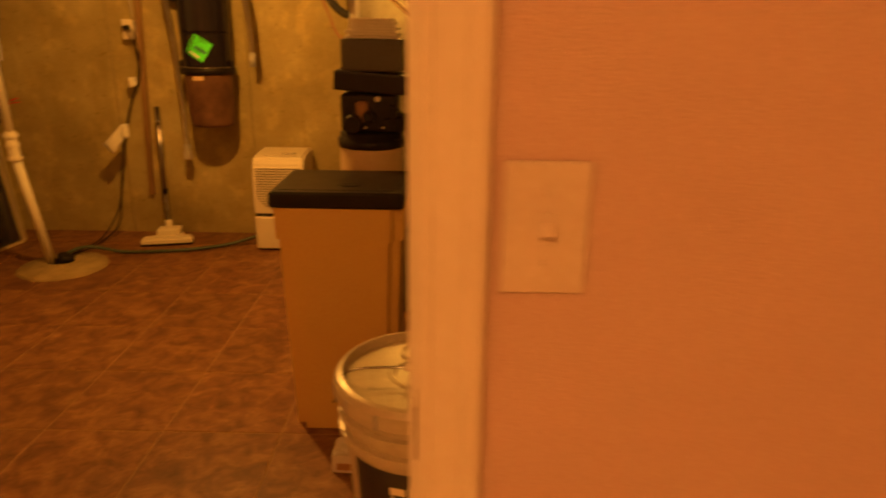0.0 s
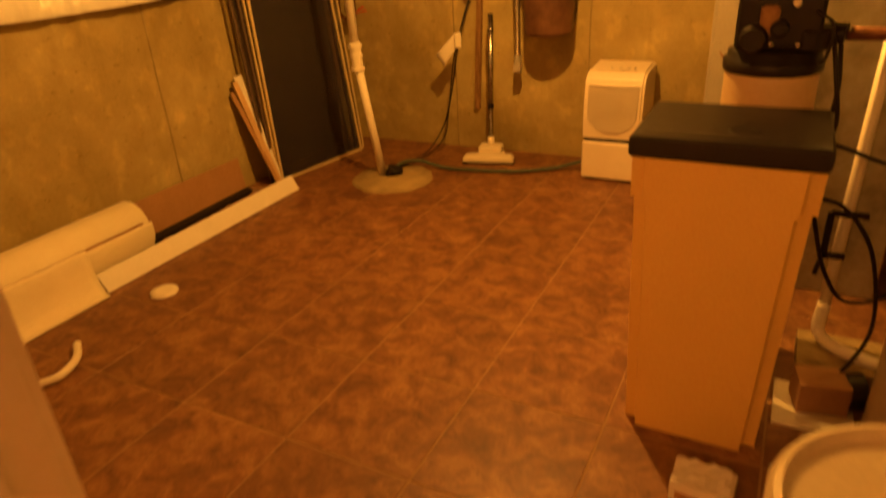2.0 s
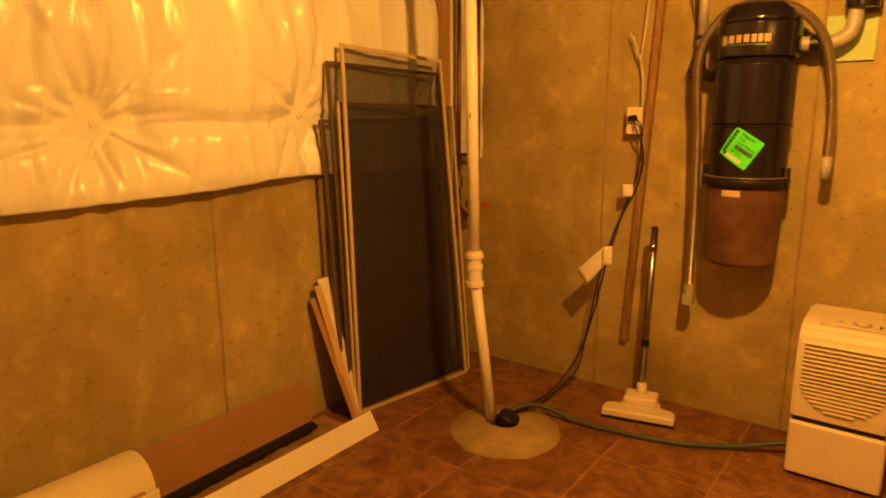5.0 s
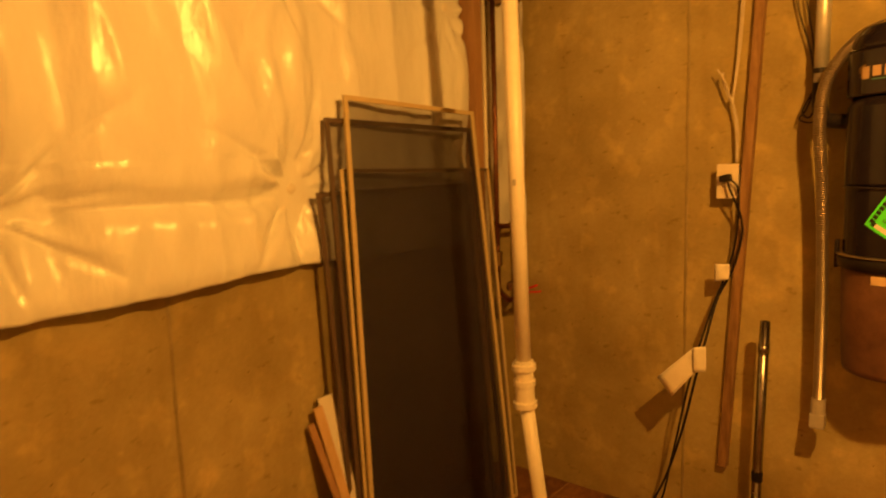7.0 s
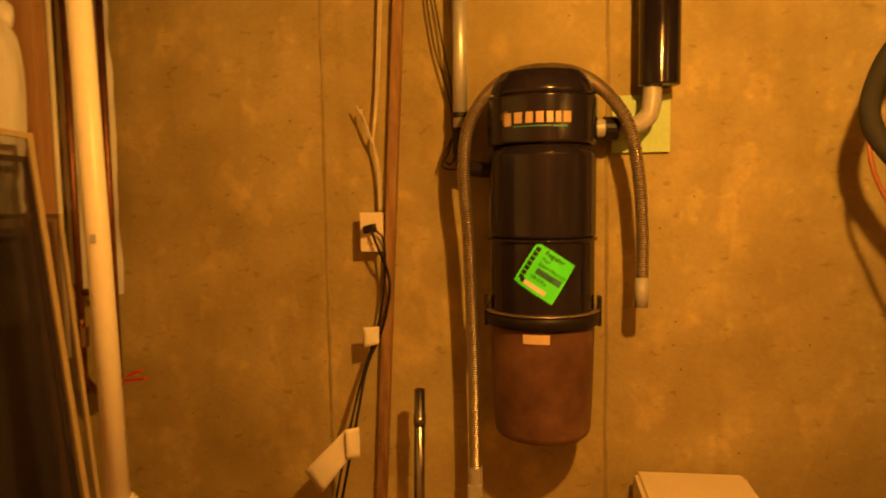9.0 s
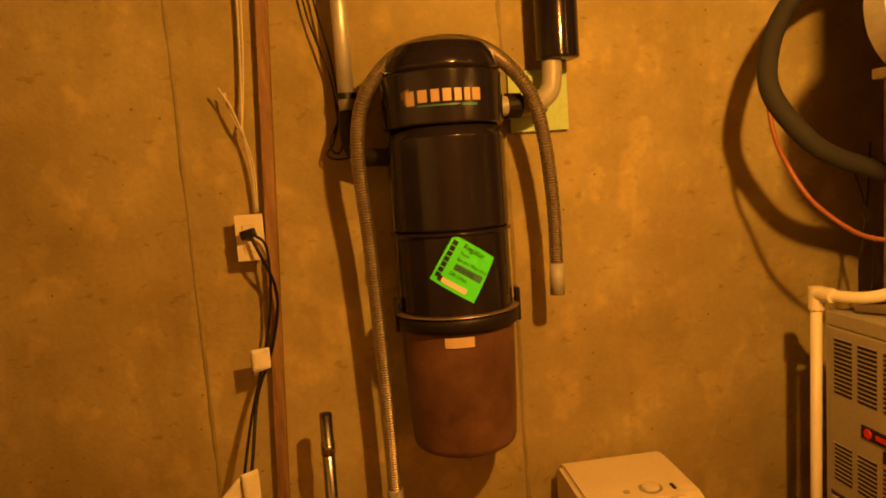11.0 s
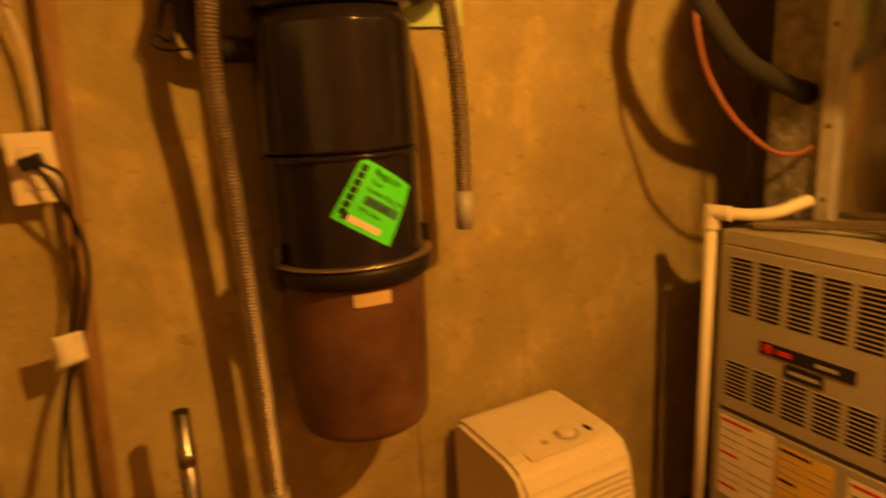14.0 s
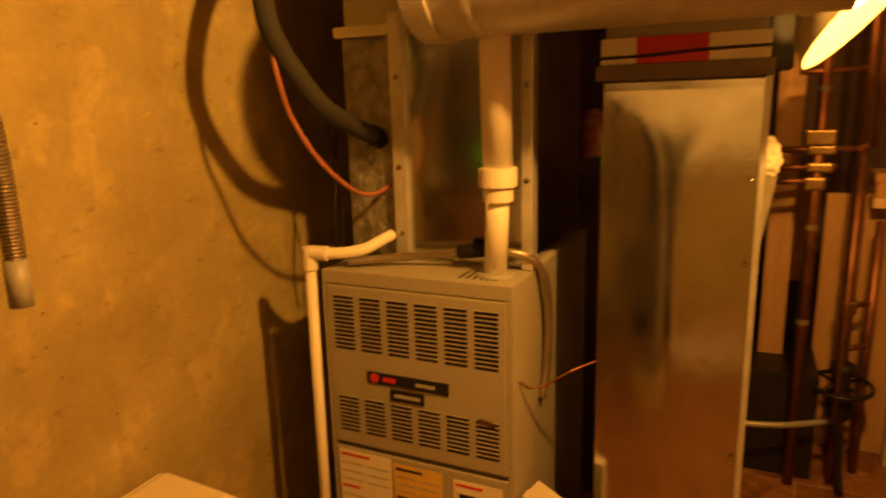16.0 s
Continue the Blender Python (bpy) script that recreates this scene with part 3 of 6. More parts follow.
ys = [WALL1 + 0.02 + k * (4.47 - WALL1 - 0.02) / 420 for k in range(421)]
vs = [k / 120 for k in range(121)]
us_x = lambda y, v: puff(y, BOTTOM(y) + v * (2.03 - BOTTOM(y)))
bm = sheet(us_x, ys, vs, lambda y, v, t: (LEFT + t, y, BOTTOM(y) + v * (2.03 - BOTTOM(y))))
bot = [bm.verts.new((LEFT + 0.002, y, BOTTOM(y) + 0.006)) for y in ys]
bm.verts.ensure_lookup_table()
for k in range(len(ys) - 1):
    bm.faces.new((bot[k], bot[k + 1], bm.verts[(k + 1) * len(vs)], bm.verts[k * len(vs)]))
end = [bm.verts.new((LEFT + 0.002, ys[-1], BOTTOM(ys[-1]) + v * (2.03 - BOTTOM(ys[-1])))) for v in vs]
bm.verts.ensure_lookup_table()
for k in range(len(vs) - 1):
    bm.faces.new((bm.verts[420 * 121 + k], bm.verts[420 * 121 + k + 1], end[k + 1], end[k]))
bmesh.ops.recalc_face_normals(bm, faces=bm.faces)
blanket = thing("insulation_blanket", (LEFT, 2.8, 1.04), "puffy white vinyl insulation blanket pinned to the concrete wall", "insulation")
part("blanket", bm, VINYL, blanket, smooth=True)
for ry, rz in ROSETTES:
    t = puff(ry, rz)
    part("pin_washer", turned(lathe([(0.017, 0), (0.016, 0.003), (0.004, 0.005)], segments=20), Matrix.Translation((LEFT + t, ry, rz)) @ pose(0, 0, 0, 0, 90)), WHITE, blanket)

# strip of the same insulation in the corner behind the pipes
strip_y = [LEFT + 0.01 + k * 0.02 for k in range(10)]
bm = sheet(lambda x, v: 0.03 + 0.014 * noise.noise((x * 20, v * 9, 4)), strip_y, [k / 40 for k in range(41)], lambda x, v, t: (x, FAR - t, 1.10 + 0.02 * math.sin(x * 60) + v * 0.92))
whole("insulation_strip", bm, VINYL, "torn white insulation strip in the wall corner behind pipes", "insulation", smooth=True)
whole("corner_stud", box(LEFT, LEFT + 0.075, 4.485, 4.535, 0.0, 2.02, 0.003), WOOD, "rough wooden furring stud in the wall corner", "stud")

# ---- pipes in the far left corner ----
sump = thing("sump_cover", (-2.07, 3.99, 0), "round chipped concrete sump cover on the tile floor", "sump cover")
bm = bmesh.new()
outer, inner, under = [], [], []
for k in range(56):
    a = 2 * math.pi * k / 56
    r = 0.222 + 0.016 * noise.noise((math.cos(a) * 3, math.sin(a) * 3, 2)) + 0.010 * noise.noise((math.cos(a) * 9, math.sin(a) * 9, 5))
    outer.append(bm.verts.new((-2.06 + r * math.cos(a), 3.99 + r * math.sin(a), 0.016)))
    under.append(bm.verts.new((-2.06 + (r + 0.008) * math.cos(a), 3.99 + (r + 0.008) * math.sin(a), -0.003)))
    inner.append(bm.verts.new((-2.10 + 0.058 * math.cos(a) * 1.3, 4.03 + 0.058 * math.sin(a), 0.021)))
for k in range(56):
    j = (k + 1) % 56
    bm.faces.new((outer[k], outer[j], inner[j], inner[k]))
    bm.faces.new((under[k], under[j], outer[j], outer[k]))
part("cover_slab", bm, SLAB, sump, smooth=True)
# black disc stands for the darkness down the hole
part("sump_opening", lathe([(0.078, 0.004), (0.078, 0.006)], (-2.10, 4.03, 0), 28), BLACK, sump, "black disc for the shade in the cover's hole")
part("grommet", turned(lathe([(0.045, 0), (0.045, 0.05), (0.034, 0.056)], segments=24), Matrix.Translation((-2.085, 4.035, 0.006)) @ pose(0, 0, 0, 0, 25)), BLACK, sump, "black rubber grommet")

P0, P1, P2 = Vector((-2.14, 4.015, 0.0)), Vector((-2.215, 3.985, 0.655)), Vector((-2.224, 3.945, 2.06))
discharge = thing("sump_discharge_pipe", P0, "cream PVC sump discharge pipe with a coupling, rising from the floor", "pipe")
part("lower_pipe", tube([P0, P1], 0.0225, 20, smooth=0), PVC, discharge, smooth=True)
part("upper_pipe", tube([P1, P2], 0.0235, 20, smooth=0), PVC, discharge, smooth=True)
up = (P2 - P1).normalized()
bm = tube([P1 - up * 0.030, P1 + up * 0.105], 0.030, 20, smooth=0)
for s in (-0.035, 0.035, 0.085):
    tube([P1 + up * (s - 0.009), P1 + up * (s + 0.009)], 0.037 if s != 0.035 else 0.034, 20, bm=bm, smooth=0)
part("coupling", bm, PVC, discharge)
part("mark", turned(box(-0.005, 0.005, -0.0242, -0.0228, -0.009, 0.009), Matrix.Translation(P1 + up * 0.65) @ pose(0, 0, 0, 0, 0, 15)), GREYPVC, discharge, "small grey stamp")

supply = thing("copper_supply_pipes", (-2.72, 4.60, 0.8), "copper water pipes with a shutoff valve in the corner", "pipe")
part("copper_pipe", tube([(-2.735, 4.60, 0.78), (-2.735, 4.60, 2.06)], 0.011, 12, smooth=0), COPPER, supply, smooth=True)
part("copper_pipe", tube([(-2.635, 4.625, 0.80), (-2.635, 4.625, 2.06)], 0.011, 12, smooth=0), COPPER, supply, smooth=True)
part("grey_pipe", tube([(-2.765, 4.575, 0.9), (-2.765, 4.575, 2.06)], 0.009, 10, smooth=0), PVC, supply, smooth=True)
bm = tube([(-2.735, 4.60, 1.02), (-2.735, 4.59, 0.86), (-2.66, 4.56, 0.80), (-2.60, 4.55, 0.82)], 0.011, 12)
tube([(-2.735, 4.60, 1.10), (-2.635, 4.625, 1.10)], 0.010, 12, bm=bm, smooth=0)
part("pipe_bend", bm, COPPER, supply, smooth=True)
valve = part("ball_valve", turned(box(-0.03, 0.03, -0.017, 0.017, -0.017, 0.017, 0.006), pose(-2.62, 4.55, 0.86, 0, 0, 20)), BRASS, supply, "brass ball valve")
part("valve_body", tube([(-2.735, 4.60, 0.93), (-2.735, 4.60, 0.99)], 0.02, 10, smooth=0), BRASS, supply)
part("lever", turned(box(0, 0.12, -0.009, 0.009, 0, 0.006, 0.002), pose(-2.60, 4.54, 0.835, 0, -8, -8)), REDPRINT, valve, "red valve lever")
part("lever_grip", turned(box(0.06, 0.105, -0.0095, 0.0095, -0.002, 0.006, 0.0025), pose(-2.60, 4.54, 0.835, 0, -22, -5)), REDPRINT, valve, "red lever grip")

# ---- window screens leaning in the corner ----


def bar(a, b, w, d, across, bm=None):
    """A square bar from a to b, w wide across and d deep."""
    out = bm or bmesh.new()
    a, b, across = Vector(a), Vector(b), Vector(across).normalized()
    along = (b - a).normalized()
    across = (across - along * across.dot(along)).normalized()
    out_of = along.cross(across)
    vs_ = []
    for p in (a, b):
        for s, q in ((-1, -1), (1, -1), (1, 1), (-1, 1)):
            vs_.append(out.verts.new(p + across * s * w / 2 + out_of * q * d / 2))
    for f in ((3, 2, 1, 0), (4, 5, 6, 7), (0, 1, 5, 4), (1, 2, 6, 5), (2, 3, 7, 6), (3, 0, 4, 7)):
        out.faces.new([vs_[i] for i in f])
    bmesh.ops.recalc_face_normals(out, faces=out.faces)
    return out


def window_screen(bl, br, tr, tl, frame_mat, label, w=0.015, top_mat=None):
    bl, br, tr, tl = (Vector(v) for v in (bl, br, tr, tl))
    ob = thing("window_screen", bl.lerp(br, 0.5), label, "window screen", "window screens leaning on the wall")
    d = 0.010
    wide, high = (br - bl).normalized(), (tl - bl).normalized()
    part("frame_stile", bar(bl, tl, w, d, wide), frame_mat, ob)
    part("frame_stile", bar(br, tr, w, d, wide), frame_mat, ob)
    part("frame_rail", bar(bl + wide * w / 2 + high * w / 2, br - wide * w / 2 + high * w / 2, w, d * 0.9, high), frame_mat, ob)
    part("frame_rail", bar(tl + wide * w / 2 - high * w / 2, tr - wide * w / 2 - high * w / 2, w, d * 0.9, high), top_mat or frame_mat, ob)
    bm = bmesh.new()
    n = 8
    nrm = wide.cross(high)
    g = [[bm.verts.new(bl.lerp(br, i / n).lerp(tl.lerp(tr, i / n), j / (2 * n)) + nrm * 0.003 * math.sin(i / n * math.pi) * math.sin(j / n * math.pi / 2)) for j in range(2 * n + 1)] for i in range(n + 1)]
    for i in range(n):
        for j in range(2 * n):
            bm.faces.new((g[i][j], g[i + 1][j], g[i + 1][j + 1], g[i][j + 1]))
    part("insect_mesh", bm, MESH, ob, "dark grey insect mesh", smooth=True)
    return ob


window_screen((-2.655, 3.735, 0.006), (-2.545, 4.395, 0.006), (-2.665, 4.345, 1.56), (-2.715, 3.757, 1.59), SCREENFRAME, "tan aluminium window screen leaning against the wall")
window_screen((-2.685, 3.715, 0.006), (-2.585, 4.40, 0.006), (-2.695, 4.365, 1.50), (-2.742, 3.70, 1.52), SCREENDARK, "bronze window screen leaning behind the tan one")
window_screen((-2.67, 3.725, 0.006), (-2.565, 4.45, 0.006), (-2.68, 4.46, 1.345), (-2.73, 3.738, 1.36), SCREENFRAME, "shorter tan window screen in the leaning stack", 0.012, SCREENDARK)
window_screen((-2.705, 3.70, 0.006), (-2.61, 4.36, 0.006), (-2.71, 4.36, 1.29), (-2.752, 3.66, 1.29), SCREENDARK, "bronze window screen at the back of the stack")

for name, a, b, w, m, lab in (
    ("trim_strip", (-2.645, 3.70, 0.01), (-2.775, 3.625, 0.60), 0.030, WOODPALE, "pale wooden trim strip leaning in the corner"),
    ("trim_strip", (-2.66, 3.715, 0.01), (-2.78, 3.66, 0.625), 0.050, WHITE, "white painted trim strip leaning in the corner"),
    ("trim_strip", (-2.64, 3.685, 0.01), (-2.79, 3.605, 0.545), 0.022, WOOD, "brown wooden trim strip leaning in the corner"),
):
    whole(name, bar(a, b, w, 0.010, (0.3, 1, 0.3)), m, lab, "trim", group="trim strips in the corner")

# ---- long open carton and the roll on the floor ----
carton = thing("long_carton", (-2.6, 3.0, 0), "long open flat cardboard carton with white inner face", "box")
part("front_flap", turned(box(-0.004, 0.0, 2.42, 3.68, 0.0, 0.09, 0.0015), pose(-2.492, 0, 0.002, 0, -32)), WHITE, carton, "white inner face of the flap")
part("tray", box(-2.775, -2.50, 2.32, 3.62, 0.001, 0.008), CARD, carton)
part("back_flap", turned(box(0.0, 0.004, 2.55, 3.56, 0.0, 0.19, 0.0015), pose(-2.775, 0, 0.004, 0, -8)), CARD, carton, "brown cardboard flap against the wall")
bm = turned(box(-0.02, 0.02, -0.42, 0.42, 0, 0.03, 0.003), pose(-2.685, 3.08, 0.020, 0, 12, 1.5))
part("dark_strip", bm, BLACK, carton, "dark plastic strip lying in the carton")
bm = sheet(lambda u, v: 0.020 + 0.010 * noise.noise((u * 11, v * 4, 7)) + 0.008 * noise.noise((u * 30, v * 9, 1)), [2.85 + k * 0.02 for k in range(37)], [k / 8 for k in range(9)], lambda u, v, t: (-2.73 + 0.16 * v, u, t))
part("packing_film", bm, FILMBROWN, carton, "crumpled clear packing film", smooth=True)

vroll = thing("rolled_vinyl", (-2.66, 2.1, 0), "roll of cream vinyl flooring lying along the wall", "roll")
RCX, RCZ = -2.664, 0.143
bm = bmesh.new()
ringA, ringB = [], []
for k in range(151):
    a = 0.35 - 2 * math.pi * 2.6 * (1 - k / 150)
    r = 0.086 + 0.052 * k / 150
    ringA.append(bm.verts.new((RCX + r * math.cos(a), 1.24, RCZ + r * math.sin(a))))
    ringB.append(bm.verts.new((RCX + r * math.cos(a), 2.73 + 0.010 * math.sin(a), RCZ + r * math.sin(a))))
for k in range(150):
    bm.faces.new((ringA[k], ringA[k + 1], ringB[k + 1], ringB[k]))
thicken(bm, 0.003)
part("rolled_sheet", bm, ROLL, vroll, smooth=True)
# a dark cylinder paints the shade of the roll's hollow
part("roll_core", tube([(RCX, 1.25, RCZ), (RCX, 2.69, RCZ)], 0.076, 28, smooth=0), FURNACEDARK, vroll, "solid dark cylinder standing for the shade inside the roll", smooth=True)
FLAP = [(RCX + 0.144 * math.cos(a), RCZ + 0.144 * math.sin(a)) for a in (0.42, 0.30, 0.15, 0.0)] + [(-2.514, 0.10), (-2.502, 0.055), (-2.480, 0.016), (-2.458, 0.004)]
bm = sheet(lambda u, v: 0, [1.24 + k * 0.0387 for k in range(31)], FLAP, lambda u, v, t: (v[0], u, v[1] + 0.003 * noise.noise((u * 6, v[1] * 5, 2))))
thicken(bm, 0.005)
part("outer_wrap", bm, ROLL, vroll, "loose outer layer of the roll hanging to the floor", smooth=True)
bm = sheet(lambda u, v: 0.141 + 0.004 * noise.noise((u * 40, v * 9, 2)), [1.24 + k * 0.0145 for k in range(101)], [0.0, 0.5, 1.0], lambda u, v, t: (RCX + t * math.cos(0.36 + 0.075 * v + 0.02 * noise.noise((u * 25, 3, 3))), u, RCZ + t * math.sin(0.36 + 0.075 * v + 0.02 * noise.noise((u * 25, 3, 3)))))
part("frayed_edge", bm, WOOD, vroll, "brown frayed edge of the sheet")
whole("floor_plug", lathe([(0.056, 0.0005), (0.054, 0.010), (0.03, 0.014), (0.0, 0.0145)], (-2.275, 2.515, 0), 32, cap=False), PVC, "round cream plastic plug lying on the tile floor", "plug", smooth=True)
whole("curved_hose_piece", tube([(-2.25, 2.10, 0.016), (-2.17, 2.04, 0.016), (-2.13, 1.95, 0.016), (-2.16, 1.88, 0.016)], 0.014, 12), PVC, "short curved piece of pale tubing on the floor", "tube", smooth=True)

# ---- far wall: furring board, outlet, cords, tags ----
whole("furring_board", bar((-1.823, FAR - 0.017, 0.26), (-1.728, FAR - 0.017, 2.02), 0.028, 0.034, (1, 0, 0)), FURRING, "narrow rough wooden board fixed to the concrete wall", "board")
outlet = thing("wall_outlet", (-1.815, FAR, 1.28), "white surface-mounted outlet with a black plug in it", "outlet")
part("outlet_box", box(-1.842, -1.790, FAR - 0.060, FAR - 0.001, 1.226, 1.328, 0.003), GREYPVC, outlet)
part("cover_plate", box(-1.850, -1.781, FAR - 0.066, FAR - 0.0605, 1.220, 1.335, 0.003), IVORY, outlet)
for z in (1.256, 1.298):
    part("socket", box(-1.831, -1.800, FAR - 0.0685, FAR - 0.0662, z - 0.013, z + 0.013, 0.004), IVORY, outlet)
plug = thing("power_plug", (-1.815, FAR - 0.07, 1.285), "black power plug and cord hanging from the outlet", "plug")
part("plug_head", turned(box(-0.014, 0.018, -0.030, 0.0, -0.011, 0.011, 0.004), pose(-1.815, FAR - 0.069, 1.288, 0, -15, -12)), BLACK, plug)
part("cord", tube([(-1.812, FAR - 0.095, 1.287), (-1.790, FAR - 0.10, 1.235), (-1.768, FAR - 0.075, 1.16), (-1.768, FAR - 0.06, 1.09), (-1.795, FAR - 0.055, 0.98), (-1.835, FAR - 0.08, 0.88), (-1.852, FAR - 0.15, 0.74), (-1.870, FAR - 0.185, 0.62), (-1.925, FAR - 0.16, 0.40), (-2.00, FAR - 0.14, 0.18), (-2.06, FAR - 0.28, 0.035), (-2.09, 4.10, 0.03)], 0.0042, 8), BLACK, plug, smooth=True)
part("cord", tube([(-1.803, FAR - 0.09, 1.287), (-1.776, FAR - 0.085, 1.25), (-1.782, FAR - 0.06, 1.12), (-1.806, FAR - 0.05, 1.0), (-1.855, FAR - 0.10, 0.82), (-1.895, FAR - 0.17, 0.60), (-1.965, FAR - 0.13, 0.3), (-2.02, FAR - 0.12, 0.08), (-2.05, 4.32, 0.02), (-2.08, 4.12, 0.03)], 0.0036, 8), BLACK, plug, smooth=True)


def tag(name, corners, lab):
    a, b, c, d = (Vector(v) for v in corners)
    bm = sheet(lambda u, v: 0.006 * math.sin(u * 5) * math.sin(v * 3), [k / 6 for k in range(7)], [k / 6 for k in range(7)], lambda u, v, t: a.lerp(b, u).lerp(d.lerp(c, u), v) + Vector((0, -t, 0)))
    thicken(bm, 0.0012)
    return whole(name, bm, PAPER, lab, "tag", smooth=True)


tag("cord_tag", ((-1.839, 4.59, 0.942), (-1.793, 4.59, 0.954), (-1.793, 4.59, 1.005), (-1.839, 4.59, 1.002)), "small white paper tag wrapped round the power cord")
tag("cord_tag", ((-1.938, 4.475, 0.553), (-1.862, 4.485, 0.652), (-1.872, 4.485, 0.732), (-1.989, 4.475, 0.613)), "large folded white paper tag hanging on the cord")
tag("cord_tag", ((-1.869, 4.480, 0.648), (-1.832, 4.490, 0.655), (-1.833, 4.490, 0.740), (-1.871, 4.480, 0.735)), "folded white paper tag end hanging on the cord")

wires = thing("bell_wires", (-1.80, FAR, 1.6), "loose pale low-voltage wires hanging beside the board", "wire")
for pts in (
    [(-1.775, FAR - 0.04, 2.02), (-1.79, FAR - 0.035, 1.75), (-1.805, FAR - 0.035, 1.60), (-1.815, FAR - 0.05, 1.545), (-1.838, FAR - 0.05, 1.60), (-1.842, FAR - 0.05, 1.635)],
    [(-1.785, FAR - 0.03, 2.02), (-1.80, FAR - 0.03, 1.72), (-1.81, FAR - 0.04, 1.56), (-1.808, FAR - 0.05, 1.53), (-1.83, FAR - 0.06, 1.60), (-1.855, FAR - 0.06, 1.645)],
    [(-1.815, FAR - 0.045, 1.55), (-1.80, FAR - 0.04, 1.46), (-1.797, FAR - 0.035, 1.34)],
    [(-1.81, FAR - 0.045, 1.54), (-1.793, FAR - 0.04, 1.45), (-1.795, FAR - 0.03, 1.34)],
):
    part("wire", tube(pts, 0.0026, 6), CORDWHITE, wires, smooth=True)

# ---- central vacuum ----
VX, VY, VR = -1.325, 4.535, 0.142
vac = thing("central_vacuum", (VX, VY, 0.69), "black wall-mounted central vacuum canister with a brown dust bin", "vacuum")
part("motor_band", lathe([(VR - 0.003, 1.508), (VR + 0.003, 1.512), (VR + 0.003, 1.625), (VR - 0.002, 1.630)], (VX, VY, 0), 64), BLACKGLOSS, vac, smooth=True)
part("dome", lathe([(VR - 0.001, 1.6305), (VR, 1.640), (VR - 0.008, 1.668), (VR - 0.026, 1.692), (VR - 0.058, 1.708), (VR - 0.10, 1.715), (0.004, 1.716)], (VX, VY, 0), 64), BLACKGLOSS, vac, smooth=True)
part("upper_body", lathe([(VR - 0.004, 1.268), (VR, 1.274), (VR, 1.482), (VR - 0.006, 1.492), (VR - 0.012, 1.507)], (VX, VY, 0), 64), BLACKGLOSS, vac, smooth=True)
part("lower_body", lathe([(VR - 0.003, 1.072), (VR - 0.003, 1.258), (VR + 0.004, 1.260), (VR + 0.004, 1.266), (VR - 0.004, 1.2675)], (VX, VY, 0), 64), BLACKGLOSS, vac, smooth=True)
part("clamp_ring", lathe([(VR - 0.004, 1.034), (VR + 0.010, 1.038), (VR + 0.012, 1.064), (VR + 0.006, 1.0715)], (VX, VY, 0), 64), BLACK, vac, smooth=True)
part("ring_edge", lathe([(VR + 0.008, 1.0718), (VR + 0.013, 1.0722), (VR + 0.013, 1.0755), (VR + 0.0, 1.076)], (VX, VY, 0), 64), HOSEMETAL, vac, smooth=True)
part("dust_bin", lathe([(0.02, 0.728), (0.106, 0.729), (0.119, 0.732), (0.126, 0.738), (0.130, 0.75), (0.134, 0.82), (VR - 0.002, 1.0335)], (VX, VY, 0), 64), BIN, vac, "brown translucent plastic dust bin", smooth=True)
for side in (-1, 1):
    part("latch", turned(box(-0.005, 0.005, -0.014, 0.014, -0.045, 0.035, 0.002), pose(VX + side * (VR + 0.008), VY - 0.02, 1.075)), BLACK, vac, "black side latch")
part("wall_bracket", box(VX - 0.08, VX + 0.08, VY + 0.135, FAR - 0.001, 1.30, 1.60, 0.003), BLACK, vac)


def on_drum(rows, r, z0, a0, material, parent, name, turn=0.0, lift=0.0016):
    """Bars (s0, s1, h0, h1) in metres laid on the canister round the angle a0; turn: degrees clockwise."""
    bm = bmesh.new()
    ca, sa = math.cos(radians(turn)), math.sin(radians(turn))
    for s0, s1, h0, h1 in rows:
        n = max(2, round((s1 - s0) / 0.008) + 1)
        m_ = max(2, round((h1 - h0) / 0.02) + 1)
        g = []
        for i in range(n):
            col = []
            for j in range(m_):
                s, h = s0 + (s1 - s0) * i / (n - 1), h0 + (h1 - h0) * j / (m_ - 1)
                s, h = s * ca + h * sa, -s * sa + h * ca
                a = a0 + s / r
                col.append(bm.verts.new((VX + (r + lift) * math.sin(a), VY - (r + lift) * math.cos(a), z0 + h)))
            g.append(col)
        for i in range(n - 1):
            for j in range(m_ - 1):
                bm.faces.new((g[i][j], g[i + 1][j], g[i + 1][j + 1], g[i][j + 1]))
    return part(name, bm, material, parent)


# maker's mark as plain orange letter-sized shapes, with a thin teal line under it
mark, run = [], -0.098
for k, w in enumerate((0.030, 0.030, 0.026, 0.026, 0.022, 0.019, 0.029)):
    mark.append((run, run + w * 0.72, -0.004 if k == 0 else 0.001, 0.028))
    run += w
on_drum(mark, VR + 0.0032, 1.555, -0.04, ORANGE, vac, "brand_mark")
on_drum([(-0.07, 0.026, -0.008, -0.005), (0.030, 0.066, -0.010, -0.005)], VR + 0.0032, 1.555, -0.04, TEAL, vac, "brand_line")
on_drum([(-0.104, -0.098, 0.0, 0.032), (-0.110, -0.104, 0.012, 0.028), (-0.098, -0.088, 0.024, 0.034)], VR + 0.0032, 1.555, -0.04, BRASS, vac, "brand_emblem")
st = on_drum([(-0.058, 0.058, -0.058, 0.058)], VR - 0.003, 1.183, 0.02, STICKER, vac, "registration_sticker", 33, 0.0012)
tagged(st, "bright green square sticker set at an angle")
A0 = 0.02
on_drum([(-0.052, -0.040, -0.044 + 0.0136 * k, -0.033 + 0.0136 * k) for k in range(7)], VR - 0.0018, 1.183, A0, INK, st, "brand_bar", 33, 0.0005)
